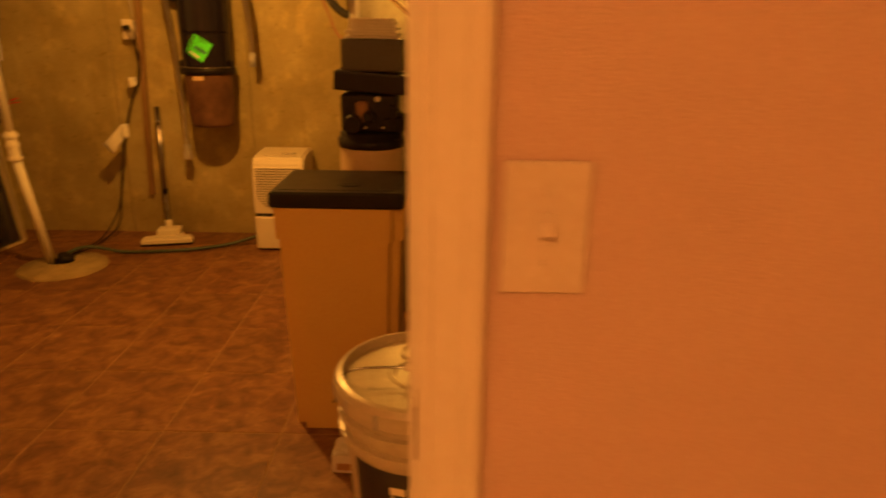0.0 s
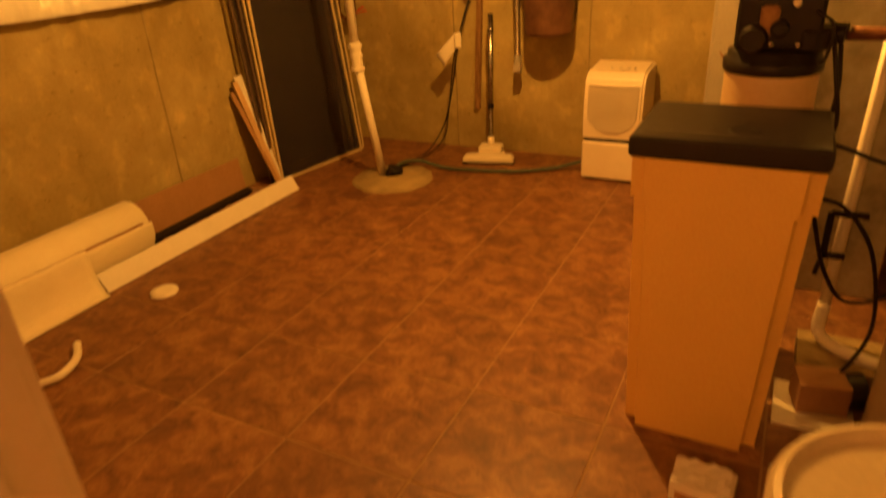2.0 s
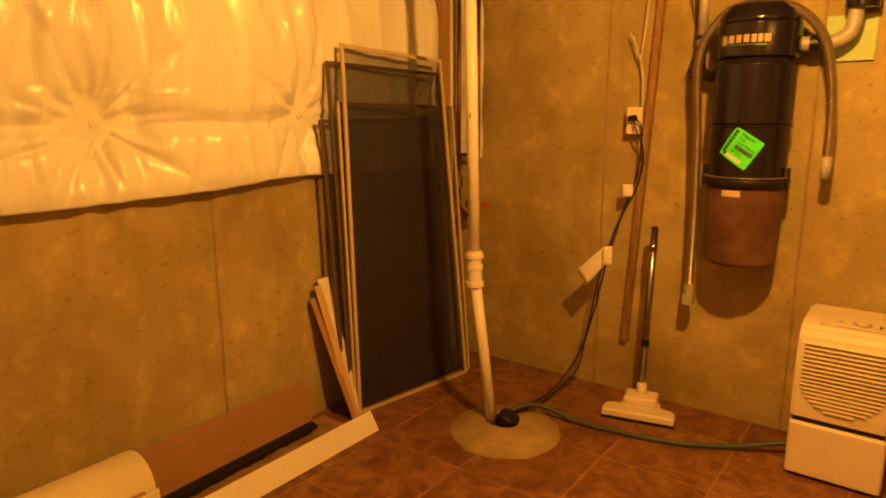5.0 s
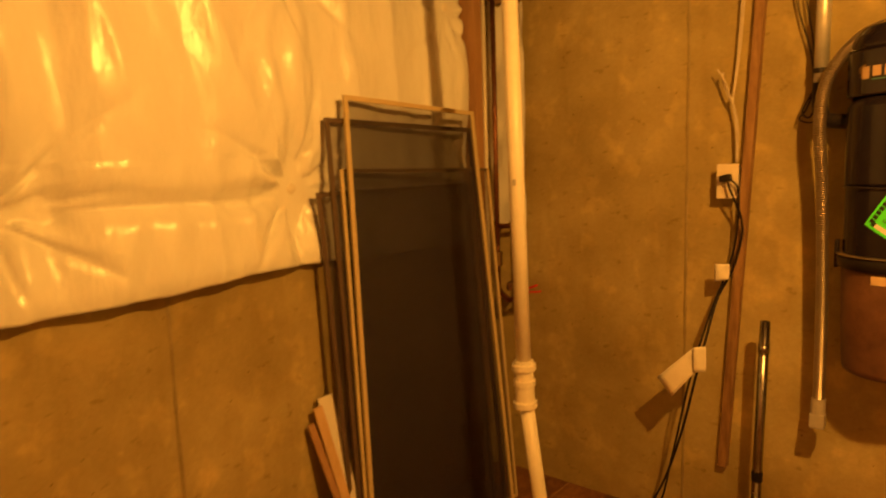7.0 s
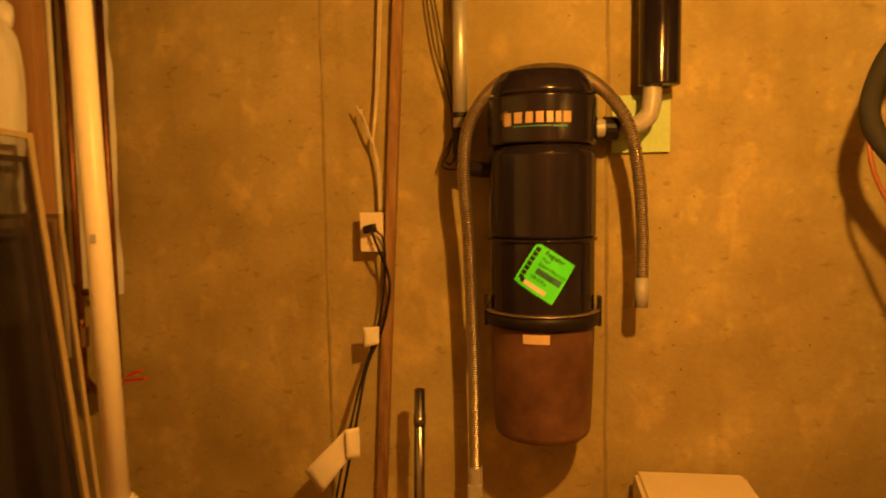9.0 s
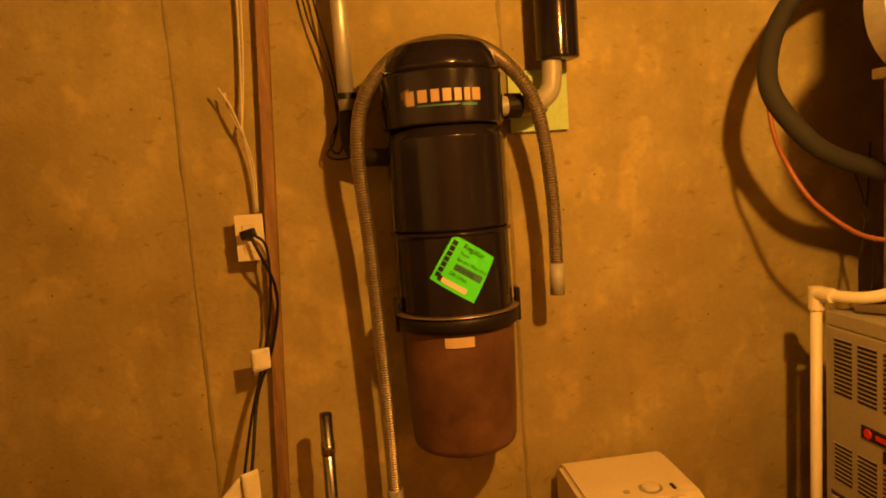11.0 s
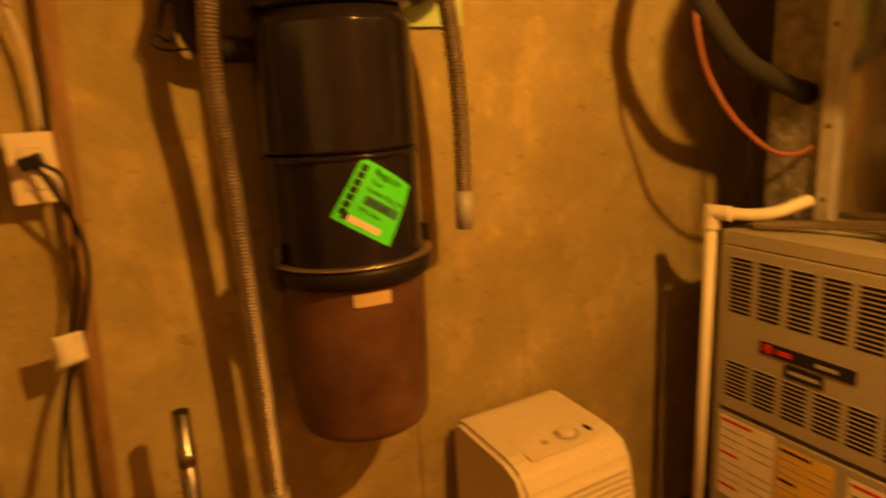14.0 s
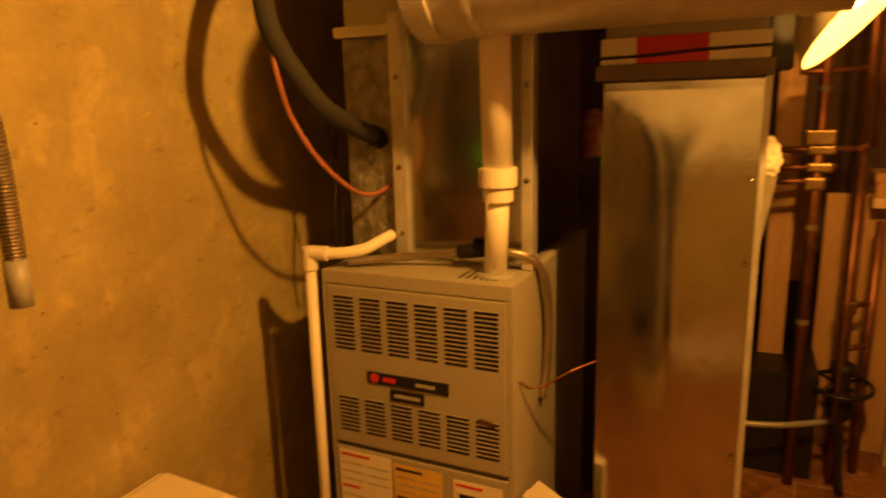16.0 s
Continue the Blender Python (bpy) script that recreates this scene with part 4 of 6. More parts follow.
on_drum([(-0.022, 0.050, -0.012, 0.004)], VR - 0.0018, 1.183, A0, TEAL, st, "print_bar", 33, 0.0005)
on_drum([(-0.040, 0.030, -0.050, -0.038)], VR - 0.0018, 1.183, A0, PAPER, st, "picture_bar", 33, 0.0006)
on_drum([(-0.044, -0.034, -0.050, -0.037)], VR - 0.0018, 1.183, A0, INK, st, "picture_end", 33, 0.0009)


def sticker_words(text, size, s, h, material=INK):
    """Lettering laid on the sticker at s along and h up, in its turned frame."""
    ca, sa = math.cos(radians(33)), math.sin(radians(33))
    s2, h2 = s * ca + h * sa, -s * sa + h * ca
    r = VR + 0.0002
    a = A0 + s2 / r
    m = Matrix.Translation((VX + r * math.sin(a), VY - r * math.cos(a) - 0.0006, 1.183 + h2)) @ Matrix.Rotation(a + 0.10, 4, "Z") @ Matrix.Rotation(radians(90), 4, "X") @ Matrix.Rotation(radians(-33), 4, "Z")
    return words(text, size, m, material, st)


sticker_words("Register", 0.017, -0.026, 0.038)
sticker_words("Your", 0.012, -0.026, 0.023)
sticker_words("System Warranty", 0.011, -0.026, 0.009)
sticker_words("ONLINE", 0.013, -0.020, -0.011)
sticker_words("OR CALL", 0.011, -0.026, -0.027)
on_drum([(-0.048, 0.020, -0.016, 0.008)], VR - 0.0015, 1.019, -0.03, RESIN, vac, "bin_label", 0, 0.0016)

hose = thing("vacuum_hose", (-1.3, VY, 1.0), "ribbed silver-grey vacuum hose draped over the canister", "hose")
HOSE = [(-1.513, 4.56, 0.60), (-1.515, 4.56, 0.90), (-1.525, 4.55, 1.25), (-1.535, 4.53, 1.45), (-1.515, 4.515, 1.575), (-1.45, 4.505, 1.662), (-1.37, 4.47, 1.692), (-1.265, 4.47, 1.692), (-1.178, 4.505, 1.655), (-1.110, 4.515, 1.572), (-1.078, 4.53, 1.46), (-1.062, 4.54, 1.30), (-1.06, 4.545, 1.15)]
part("ribbed_tube", tube(HOSE, 0.0158, 14, ribs=0.0024, pitch=0.0066), HOSEMETAL, hose)
part("cuff", tube([(-1.06, 4.545, 1.155), (-1.062, 4.545, 1.075)], 0.0185, 16, smooth=0), GREYPVC, hose, "grey plastic cuff", smooth=True)
bm = tube([(-1.513, 4.56, 0.61), (-1.514, 4.56, 0.56)], 0.021, 16, smooth=0)
box(-1.535, -1.493, 4.54, 4.582, 0.515, 0.562, 0.006, bm=bm)
part("cuff", bm, GREYPVC, hose, "grey plastic end fitting")

inlet = thing("vacuum_inlet_pipe", (-1.545, 4.60, 1.5), "grey PVC vacuum pipe coming down the wall", "pipe")
part("pipe", tube([(-1.548, 4.61, 2.06), (-1.55, 4.61, 1.56)], 0.020, 18, smooth=0), GALV, inlet, smooth=True)
part("elbow", tube([(-1.55, 4.61, 1.57), (-1.55, 4.61, 1.50), (-1.53, 4.60, 1.46), (-1.47, 4.585, 1.45), (-1.43, 4.57, 1.45)], 0.022, 16), BLACK, inlet, smooth=True)
part("strap", tube([(-1.549, 4.61, 1.598), (-1.549, 4.61, 1.612)], 0.0245, 18, smooth=0), BLACK, inlet, "black pipe strap")
wr = thing("vacuum_control_wires", (-1.58, 4.62, 1.6), "thin dark control wires looped beside the vacuum pipe", "wire")
for pts in (
    [(-1.66, FAR - 0.03, 2.03), (-1.63, FAR - 0.03, 1.82), (-1.585, FAR - 0.04, 1.66), (-1.575, FAR - 0.04, 1.55)],
    [(-1.64, FAR - 0.03, 2.03), (-1.61, FAR - 0.03, 1.85), (-1.58, FAR - 0.05, 1.70), (-1.572, FAR - 0.05, 1.58), (-1.59, FAR - 0.05, 1.50), (-1.61, FAR - 0.05, 1.47), (-1.585, FAR - 0.06, 1.455), (-1.54, FAR - 0.06, 1.46), (-1.50, FAR - 0.07, 1.47)],
    [(-1.575, FAR - 0.05, 1.55), (-1.60, FAR - 0.06, 1.49), (-1.578, FAR - 0.07, 1.47), (-1.562, FAR - 0.07, 1.52), (-1.58, FAR - 0.07, 1.54)],
):
    part("wire", tube(pts, 0.0028, 6), BLACK, wr, smooth=True)

exhaust = thing("vacuum_exhaust", (-1.02, 4.60, 1.5), "black exhaust muffler with a grey elbow on the wall", "muffler")
part("muffler", lathe([(0.045, 1.665), (0.054, 1.668), (0.054, 2.05), (0.045, 2.055)], (-1.012, 4.595, 0), 36), BLACKGLOSS, exhaust, smooth=True)
part("elbow", tube([(-1.03, 4.595, 1.69), (-1.03, 4.595, 1.63), (-1.042, 4.59, 1.585), (-1.085, 4.58, 1.558), (-1.14, 4.57, 1.555), (-1.20, 4.565, 1.555)], 0.025, 18), GREYPVC, exhaust, smooth=True)
part("coupling", tube([(-1.125, 4.572, 1.555), (-1.16, 4.568, 1.555)], 0.031, 18, smooth=0), BLACK, exhaust)
whole("green_backing_board", box(-1.125, -0.965, FAR - 0.016, FAR - 0.001, 1.495, 1.655, 0.001), GREENPAPER, "pale green square board on the wall behind the exhaust", "board")

# ---- floor brush and wand ----
tool = thing("vacuum_floor_brush", (-1.65, 4.45, 0), "cream vacuum floor brush with a chrome wand leaning on the wall", "vacuum brush")
outl = [(-0.150, -0.055), (0.150, -0.055), (0.152, -0.01), (0.148, 0.02), (0.085, 0.035), (0.080, 0.095), (0.062, 0.125), (-0.062, 0.125), (-0.080, 0.095), (-0.085, 0.035), (-0.148, 0.02), (-0.152, -0.01)]
bm = prism(outl, 0.012, 0.048, "z")
bmesh.ops.bevel(bm, geom=[e for e in bm.edges if abs(e.verts[0].co.z - e.verts[1].co.z) < 1e-4 and e.verts[0].co.z > 0.04], offset=0.012, segments=3, affect="EDGES")
TM = Matrix.Translation((-1.655, 4.445, 0)) @ pose(0, 0, 0, 0, 0, 13)
part("brush_head", turned(bm, TM), IVORY, tool)
part("hood", turned(box(-0.07, 0.07, 0.02, 0.12, 0.045, 0.082, 0.014, 3), TM), IVORY, tool)
part("bumper", turned(box(-0.154, 0.154, -0.059, 0.022, 0.002, 0.014, 0.003), TM), BLACK, tool, "black rubber bumper strip")
part("swivel", tube([TM @ Vector((0, 0.085, 0.06)), TM @ Vector((-0.005, 0.10, 0.125))], 0.021, 16, smooth=0), IVORY, tool, smooth=True)
T0, T1 = TM @ Vector((-0.005, 0.10, 0.10)), Vector((-1.668, 4.545, 0.835))
part("wand", tube([T0, T1], 0.0155, 18, smooth=0), CHROME, tool, "chrome steel wand", smooth=True)
part("wand_joint", tube([T0.lerp(T1, 0.86), T0.lerp(T1, 0.90)], 0.0175, 18, smooth=0), CHROME, tool, smooth=True)
part("wand_button", tube([T0.lerp(T1, 0.27), T0.lerp(T1, 0.31)], 0.0178, 18, smooth=0), BLACK, tool)
# the wand is capped; a black disc paints its shaded bore
part("wand_mouth", tube([T1 + (T1 - T0).normalized() * 0.0002, T1 + (T1 - T0).normalized() * 0.0008], 0.0132, 18, smooth=0), BLACK, tool, "black disc for the shade in the wand's open end")

# ---- dehumidifier ----
DX0, DX1, DY0, DY1, DH = -1.062, -0.758, 4.325, 4.655, 0.588
deh = thing("dehumidifier", ((DX0 + DX1) / 2, (DY0 + DY1) / 2, 0), "cream plastic portable dehumidifier with a louvred front", "dehumidifier")
side_outline = [(DY0 + 0.012, 0.222), (DY0 + 0.008, 0.30), (DY0 + 0.012, 0.42), (DY0 + 0.030, 0.52), (DY0 + 0.055, 0.560), (DY0 + 0.10, 0.578), (DY1 - 0.03, DH), (DY1, DH - 0.02), (DY1, 0.222)]
bm = prism(side_outline, DX0, DX1, "x")
bmesh.ops.bevel(bm, geom=bm.edges[:], offset=0.012, segments=3, affect="EDGES")
part("cabinet", bm, IVORY, deh, smooth=False)
bm = box(DX0 + 0.002, DX1 - 0.002, DY0, DY1 - 0.004, 0.012, 0.214, 0.016, 3)
part("water_bucket", bm, IVORY, deh, "cream water bucket drawer")
# black filler for the shade between cabinet and bucket
part("seam_gap", box(DX0 + 0.01, DX1 - 0.01, DY0 + 0.018, DY1 - 0.02, 0.205, 0.232), BLACK, deh)
part("base", box(DX0 + 0.02, DX1 - 0.02, DY0 + 0.02, DY1 - 0.02, 0.0, 0.014), BLACK, deh)
cx = (DX0 + DX1) / 2
for k in range(17):
    z = 0.268 + k * 0.0148
    half = 0.128 if k > 6 else 0.128 * math.sqrt(max(0.05, 1 - ((6.5 - k) / 7.0) ** 2))
    yf = DY0 + 0.0075 + (0.0 if z < 0.42 else (z - 0.42) * 0.19)
    # no slot is cut: a dark bar paints the shade under each louvre
    part("louvre_slot", box(cx - half, cx + half, yf - 0.0012, yf + 0.006, z - 0.0026, z + 0.0026), FURNACEDARK, deh)
    part("louvre", turned(box(cx - half, cx + half, -0.006, 0.004, 0, 0.0028, 0.0008), Matrix.Translation((0, yf - 0.001, z + 0.0032)) @ pose(0, 0, 0, 18)), IVORY, deh)
bm = box(cx - 0.10, cx + 0.10, -0.045, 0.045, 0, 0.006, 0.003)
pan = part("control_panel", turned(bm, Matrix.Translation((0, DY0 + 0.12, 0.5745)) @ pose(0, 0, 0, 3.5)), IVORY, deh, "raised control panel")
part("knob", turned(lathe([(0.022, 0), (0.021, 0.008), (0.012, 0.010)], segments=24), Matrix.Translation((cx + 0.03, DY0 + 0.12, 0.580))), IVORY, pan)
part("dial_ring", turned(lathe([(0.030, 0), (0.030, 0.0012)], segments=28), Matrix.Translation((cx + 0.03, DY0 + 0.12, 0.5805))), GREYPVC, pan)
part("indicator", turned(lathe([(0.009, 0), (0.008, 0.002)], segments=16), Matrix.Translation((cx - 0.035, DY0 + 0.115, 0.580))), GREYPVC, pan)
part("switch", turned(box(-0.004, 0.004, -0.012, 0.012, 0, 0.004, 0.001), Matrix.Translation((cx + 0.085, DY0 + 0.11, 0.580))), BLACK, pan)
part("side_grip", box(DX0 - 0.001, DX0 + 0.004, 4.46, 4.48, 0.30, 0.42, 0.001), FURNACEDARK, deh)
whole("drain_hose", tube([(-2.10, 4.06, 0.045), (-2.05, 4.15, 0.06), (-1.98, 4.21, 0.045), (-1.85, 4.22, 0.018), (-1.68, 4.24, 0.014), (-1.45, 4.29, 0.014), (-1.25, 4.39, 0.018), (-1.12, 4.45, 0.045), (-1.06, 4.47, 0.06)], 0.0105, 10), GREENHOSE, "dark green drain hose running across the floor to the sump", "hose", smooth=True)
part("power_cord", tube([(-0.757, 4.60, 0.30), (-0.72, 4.60, 0.22), (-0.66, 4.58, 0.12), (-0.56, 4.56, 0.03), (-0.48, 4.57, 0.006), (-0.38, 4.60, 0.006)], 0.004, 8), CORDWHITE, deh, "cream power cord", smooth=True)

# ---- furnace ----
FX, FY0, FY1, FH = -0.433, 3.905, 4.398, 0.998
fur = thing("furnace", (-0.1, 4.15, 0), "beige gas furnace with louvred upper door and labels", "furnace")
bm = box(FX + 0.014, 0.26, FY0, FY1, 0.03, FH, 0.004)
part("cabinet", bm, FURNACE, fur)
part("base", box(FX + 0.03, 0.25, FY0 + 0.01, FY1 - 0.01, 0.0, 0.031), BLACK, fur)
bm = box(FX + 0.003, FX + 0.0138, FY0, FY1, 0.965, FH, 0.002)
box(FX + 0.003, FX + 0.0138, FY0, FY0 + 0.012, 0.03, 0.9645, bm=bm)
box(FX + 0.003, FX + 0.0138, FY1 - 0.012, FY1, 0.03, 0.9645, bm=bm)
part("front_frame", bm, FURNACE, fur)
updoor = part("upper_door", box(FX, FX + 0.0135, FY0 + 0.0135, FY1 - 0.0135, 0.545, 0.962, 0.004), FURNACE, fur)
lodoor = part("lower_door", box(FX + 0.001, FX + 0.0135, FY0 + 0.0135, FY1 - 0.0135, 0.04, 0.530, 0.004), FURNACE, fur)
# dark strip for the shade between the two doors
part("door_gap", box(FX + 0.009, FX + 0.0137, FY0 + 0.013, FY1 - 0.013, 0.5305, 0.5445), FURNACEDARK, fur)
for col in range(6):
    y1 = FY1 - 0.032 - col * 0.0745
    for z0, n in ((0.800, 13), (0.580, 9)):
        for k in range(n):
            z = z0 + k * 0.0108
            if z0 == 0.580 and k > 8:
                continue
            # black bar on the flat door, painting the shade inside a slot
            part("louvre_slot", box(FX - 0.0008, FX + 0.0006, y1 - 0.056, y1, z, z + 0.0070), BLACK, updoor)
            part("louvre", turned(box(-0.0022, 0.0, y1 - 0.056, y1, 0.0, 0.0022, 0.0007), Matrix.Translation((FX - 0.0004, 0, z + 0.0075)) @ pose(0, 0, 0, 0, -20)), FURNACE, updoor)
m_f = Matrix.Translation((FX - 0.0004, 0, 0)) @ Matrix(((0, 0, -1, 0), (-1, 0, 0, 0), (0, 1, 0, 0), (0, 0, 0, 1)))
# on this plane x runs to smaller world y, and y runs up
yy = lambda y: -y
badge = bars([(yy(4.278), yy(4.060), 0.722, 0.752)], m_f, BLACK, updoor, "badge", 0.003)
m_f2 = Matrix.Translation((-0.0032, 0, 0)) @ m_f
bars([(yy(4.235), yy(4.200), 0.731, 0.743)], m_f2, REDPRINT, badge, "badge_print")
bars([(yy(4.145), yy(4.095), 0.732, 0.741)], m_f2, GREYPVC, badge, "badge_print")
part("badge_disc", turned(lathe([(0.012, 0), (0.011, 0.0016)], segments=24), Matrix.Translation((FX - 0.0036, 4.258, 0.737)) @ pose(0, 0, 0, 0, -90)), REDPRINT, badge, "red round emblem")
plate2 = bars([(yy(4.215), yy(4.125), 0.685, 0.714)], m_f, BLACK, updoor, "name_plate", 0.003)
bars([(yy(4.205), yy(4.135), 0.695, 0.704)], m_f2, GREYPVC, plate2, "plate_print")
part("door_latch", turned(box(-0.004, 0, -0.022, 0.022, -0.006, 0.006, 0.002), Matrix.Translation((FX - 0.001, 3.965, 0.672)) @ pose(0, 0, 0, 10)), BRASS, updoor, "metal door latch")
for y0, y1, z0, z1, mtl, nm in ((4.378, 4.225, 0.300, 0.524, PAPER, "white warning label"), (4.218, 4.085, 0.320, 0.515, YELLOWPRINT, "yellow energy label"), (4.055, 3.930, 0.300, 0.510, PAPER, "white wiring label")):
    lb = bars([(yy(y0), yy(y1), z0, z1)], m_f, mtl, lodoor, "label", 0.0008)
    tagged(lb, nm)
    lines, reds = [], []
    rows_n = 9
    for k in range(rows_n):
        z = z1 - 0.016 - k * (z1 - z0 - 0.02) / rows_n
        w = (y0 - y1)
        if k % 4 == 0:
            reds.append((yy(y0 - 0.006), yy(y0 - w * (0.38 if k else 0.6)), z, z + 0.007))
        else:
            lines += [(yy(y0 - 0.006), yy(y0 - w * 0.46), z, z + 0.0035), (yy(y0 - w * 0.54), yy(y1 + 0.006), z, z + 0.0035)]
    m_f3 = Matrix.Translation((-0.001, 0, 0)) @ m_f
    bars(lines, m_f3, GREYPVC, lb, "print_bar", 0.0004)
    bars(reds, m_f3, REDPRINT if mtl is PAPER else INK, lb, "print_heading", 0.0004)
bars([(yy(4.04), yy(3.945), 0.395, 0.475)], Matrix.Translation((-0.0015, 0, 0)) @ m_f, BLACK, lodoor, "diagram_panel", 0.0004)
for k in range(6):
    # dark bars on the closed top stand for shaded vents
    part("top_vent_slot", box(-0.395, -0.335, 3.955 + k * 0.017, 3.963 + k * 0.017, FH, FH + 0.0012), FURNACEDARK, fur)

drain = thing("condensate_drain", (-0.43, 4.43, 0), "cream PVC condensate drain pipe beside the furnace", "pipe")
part("drain_pipe", tube([(-0.440, 4.432, 0.012), (-0.432, 4.428, 1.02)], 0.0135, 16, smooth=0), PVC, drain, smooth=True)
bm = tube([(-0.432, 4.428, 0.995), (-0.432, 4.428, 1.052)], 0.0185, 16, smooth=0)
tube([(-0.432, 4.428, 1.037), (-0.425, 4.38, 1.037)], 0.0185, 16, bm=bm, smooth=0)
part("elbow", bm, PVC, drain)
part("branch", tube([(-0.428, 4.40, 1.037), (-0.40, 4.345, 1.036), (-0.37, 4.305, 1.043), (-0.335, 4.28, 1.058), (-0.30, 4.27, 1.066)], 0.0145, 16), PVC, drain, smooth=True)
part("foot_elbow", box(-0.468, -0.42, 4.412, 4.452, 0.0, 0.032, 0.01), PVC, drain)

# plenum over the furnace
plen = thing("supply_plenum", (0.0, 4.15, FH), "galvanised sheet-metal supply plenum above the furnace", "duct")
part("foil_wrap", box(-0.262, 0.25, 4.262, 4.41, FH + 0.002, 1.548, 0.004), FOIL, plen, "dark crinkled foil insulation")
part("front_sheet", box(-0.272, 0.24, 3.925, 4.232, FH + 0.002, 1.60, 0.003), DUCTSHINE, plen)
part("corner_flange", box(-0.290, -0.25, 4.228, 4.264, FH + 0.002, 1.60, 0.004), GALV, plen)
part("corner_flange", box(-0.290, -0.25, 3.905, 3.932, FH + 0.002, 1.60, 0.004), GALV, plen)
part("cap_flange", box(-0.285, 0.25, 4.266, 4.42, 1.549, 1.575, 0.003), GALV, plen)
part("upper_duct", box(-0.262, 0.24, 4.268, 4.40, 1.576, 2.05, 0.003), GALVDULL, plen)
part("upper_duct", box(-0.272, 0.24, 3.94, 4.262, 1.602, 2.05, 0.003), GALVDULL, plen)
for y, z in ((4.246, 1.235), (4.246, 1.07), (3.918, 1.21), (4.246, 1.45), (3.918, 1.42)):
    part("screw", turned(lathe([(0.007, 0), (0.006, 0.003), (0.002, 0.004)], segments=12), Matrix.Translation((-0.2902, y, z)) @ pose(0, 0, 0, 0, -90)), CHROME, plen)

flue = thing("furnace_flue", (-0.36, 3.955, FH), "cream PVC flue pipe with a coupling on the furnace", "pipe")
part("lower_pipe", tube([(-0.345, 3.975, FH), (-0.36, 3.962, 1.21)], 0.026, 24, smooth=0), PVC, flue, smooth=True)
part("upper_pipe", tube([(-0.36, 3.962, 1.24), (-0.36, 3.975, 2.05)], 0.0335, 24, smooth=0), PVC, flue, smooth=True)
bm = tube([(-0.36, 3.962, 1.205), (-0.36, 3.962, 1.245)], 0.0425, 24, smooth=0)
tube([(-0.36, 3.962, 1.172), (-0.36, 3.962, 1.206)], 0.034, 24, bm=bm, smooth=0)
part("coupling", bm, PVC, flue)
part("collar", lathe([(0.045, 0), (0.045, 0.003), (0.03, 0.006)], (-0.345, 3.975, FH + 0.0005), 28), GALV, flue)

conduit = thing("furnace_conduit", (-0.3, 4.1, FH), "grey flexible metal conduit over the furnace top", "conduit")
part("conduit_run", tube([(-0.395, 4.34, 1.012), (-0.34, 4.22, 1.022), (-0.32, 4.10, 1.035), (-0.315, 4.02, 1.045), (-0.30, 3.93, 1.04), (-0.26, 3.89, 0.99), (-0.22, 3.885, 0.88), (-0.215, 3.89, 0.75), (-0.235, 3.895, 0.66)], 0.0095, 10, ribs=0.0014, pitch=0.009), HOSEMETAL, conduit, smooth=True)
part("connector", tube([(-0.325, 4.075, 1.04), (-0.318, 4.01, 1.048)], 0.016, 14, smooth=0), BLACK, conduit)
wire2 = thing("thermostat_wire", (-0.36, 3.90, 0.7), "thin copper-coloured thermostat wire from the furnace side", "wire")
part("wire", tube([(-0.39, 3.903, 0.765), (-0.37, 3.885, 0.745), (-0.35, 3.85, 0.752), (-0.335, 3.80, 0.785), (-0.29, 3.752, 0.80)], 0.003, 8), COPPER, wire2, smooth=True)

# refrigerant lines
line = thing("refrigerant_lines", (-0.4, 4.45, 1.3), "black foam-covered suction line and bare copper line looping to the plenum", "pipe")
part("suction_line", tube([(-0.262, 4.315, 1.305), (-0.338, 4.32, 1.328), (-0.486, 4.318, 1.382), (-0.56, 4.335, 1.457), (-0.594, 4.36, 1.535), (-0.575, 4.39, 1.615), (-0.52, 4.42, 1.71), (-0.42, 4.45, 1.80), (-0.26, 4.46, 1.86), (-0.05, 4.45, 1.9)], 0.022, 16), RUBBER, line, smooth=True)
part("suction_end", tube([(-0.290, 4.317, 1.313), (-0.258, 4.315, 1.303)], 0.026, 16, smooth=0), BLACK, line)
part("liquid_line", tube([(-0.262, 4.29, 1.185), (-0.33, 4.29, 1.175), (-0.39, 4.295, 1.182), (-0.45, 4.30, 1.21), (-0.522, 4.32, 1.276), (-0.56, 4.35, 1.36), (-0.59, 4.352, 1.43), (-0.597, 4.362, 1.511), (-0.575, 4.39, 1.62), (-0.50, 4.43, 1.75), (-0.36, 4.46, 1.86), (-0.1, 4.46, 1.95)], 0.0055, 10), COPPERRED, line, smooth=True)
part("thermostat_wire", tube([(-0.30, 4.44, 0.99), (-0.31, 4.43, 1.1), (-0.29, 4.43, 1.25), (-0.28, 4.43, 1.4)], 0.003, 6), BLACK, line, smooth=True)
part("thermostat_wire", tube([(-0.285, 4.43, 0.99), (-0.27, 4.43, 1.1), (-0.30, 4.42, 1.23), (-0.33, 4.43, 1.35)], 0.003, 6), BLACK, line, smooth=True)

# ---- return air drop duct and round duct ----
ret = thing("return_duct", (-0.1, 3.59, 0), "tall shiny galvanised return air duct standing on the floor", "duct")
bm = box(-0.381, 0.16, 3.445, 3.734, 0.0, 1.42, 0.004)
part("duct_body", bm, DUCTSHINE, ret)
bm = bmesh.new()
PW, PH, NI, NJ = 0.279, 1.38, 36, 120


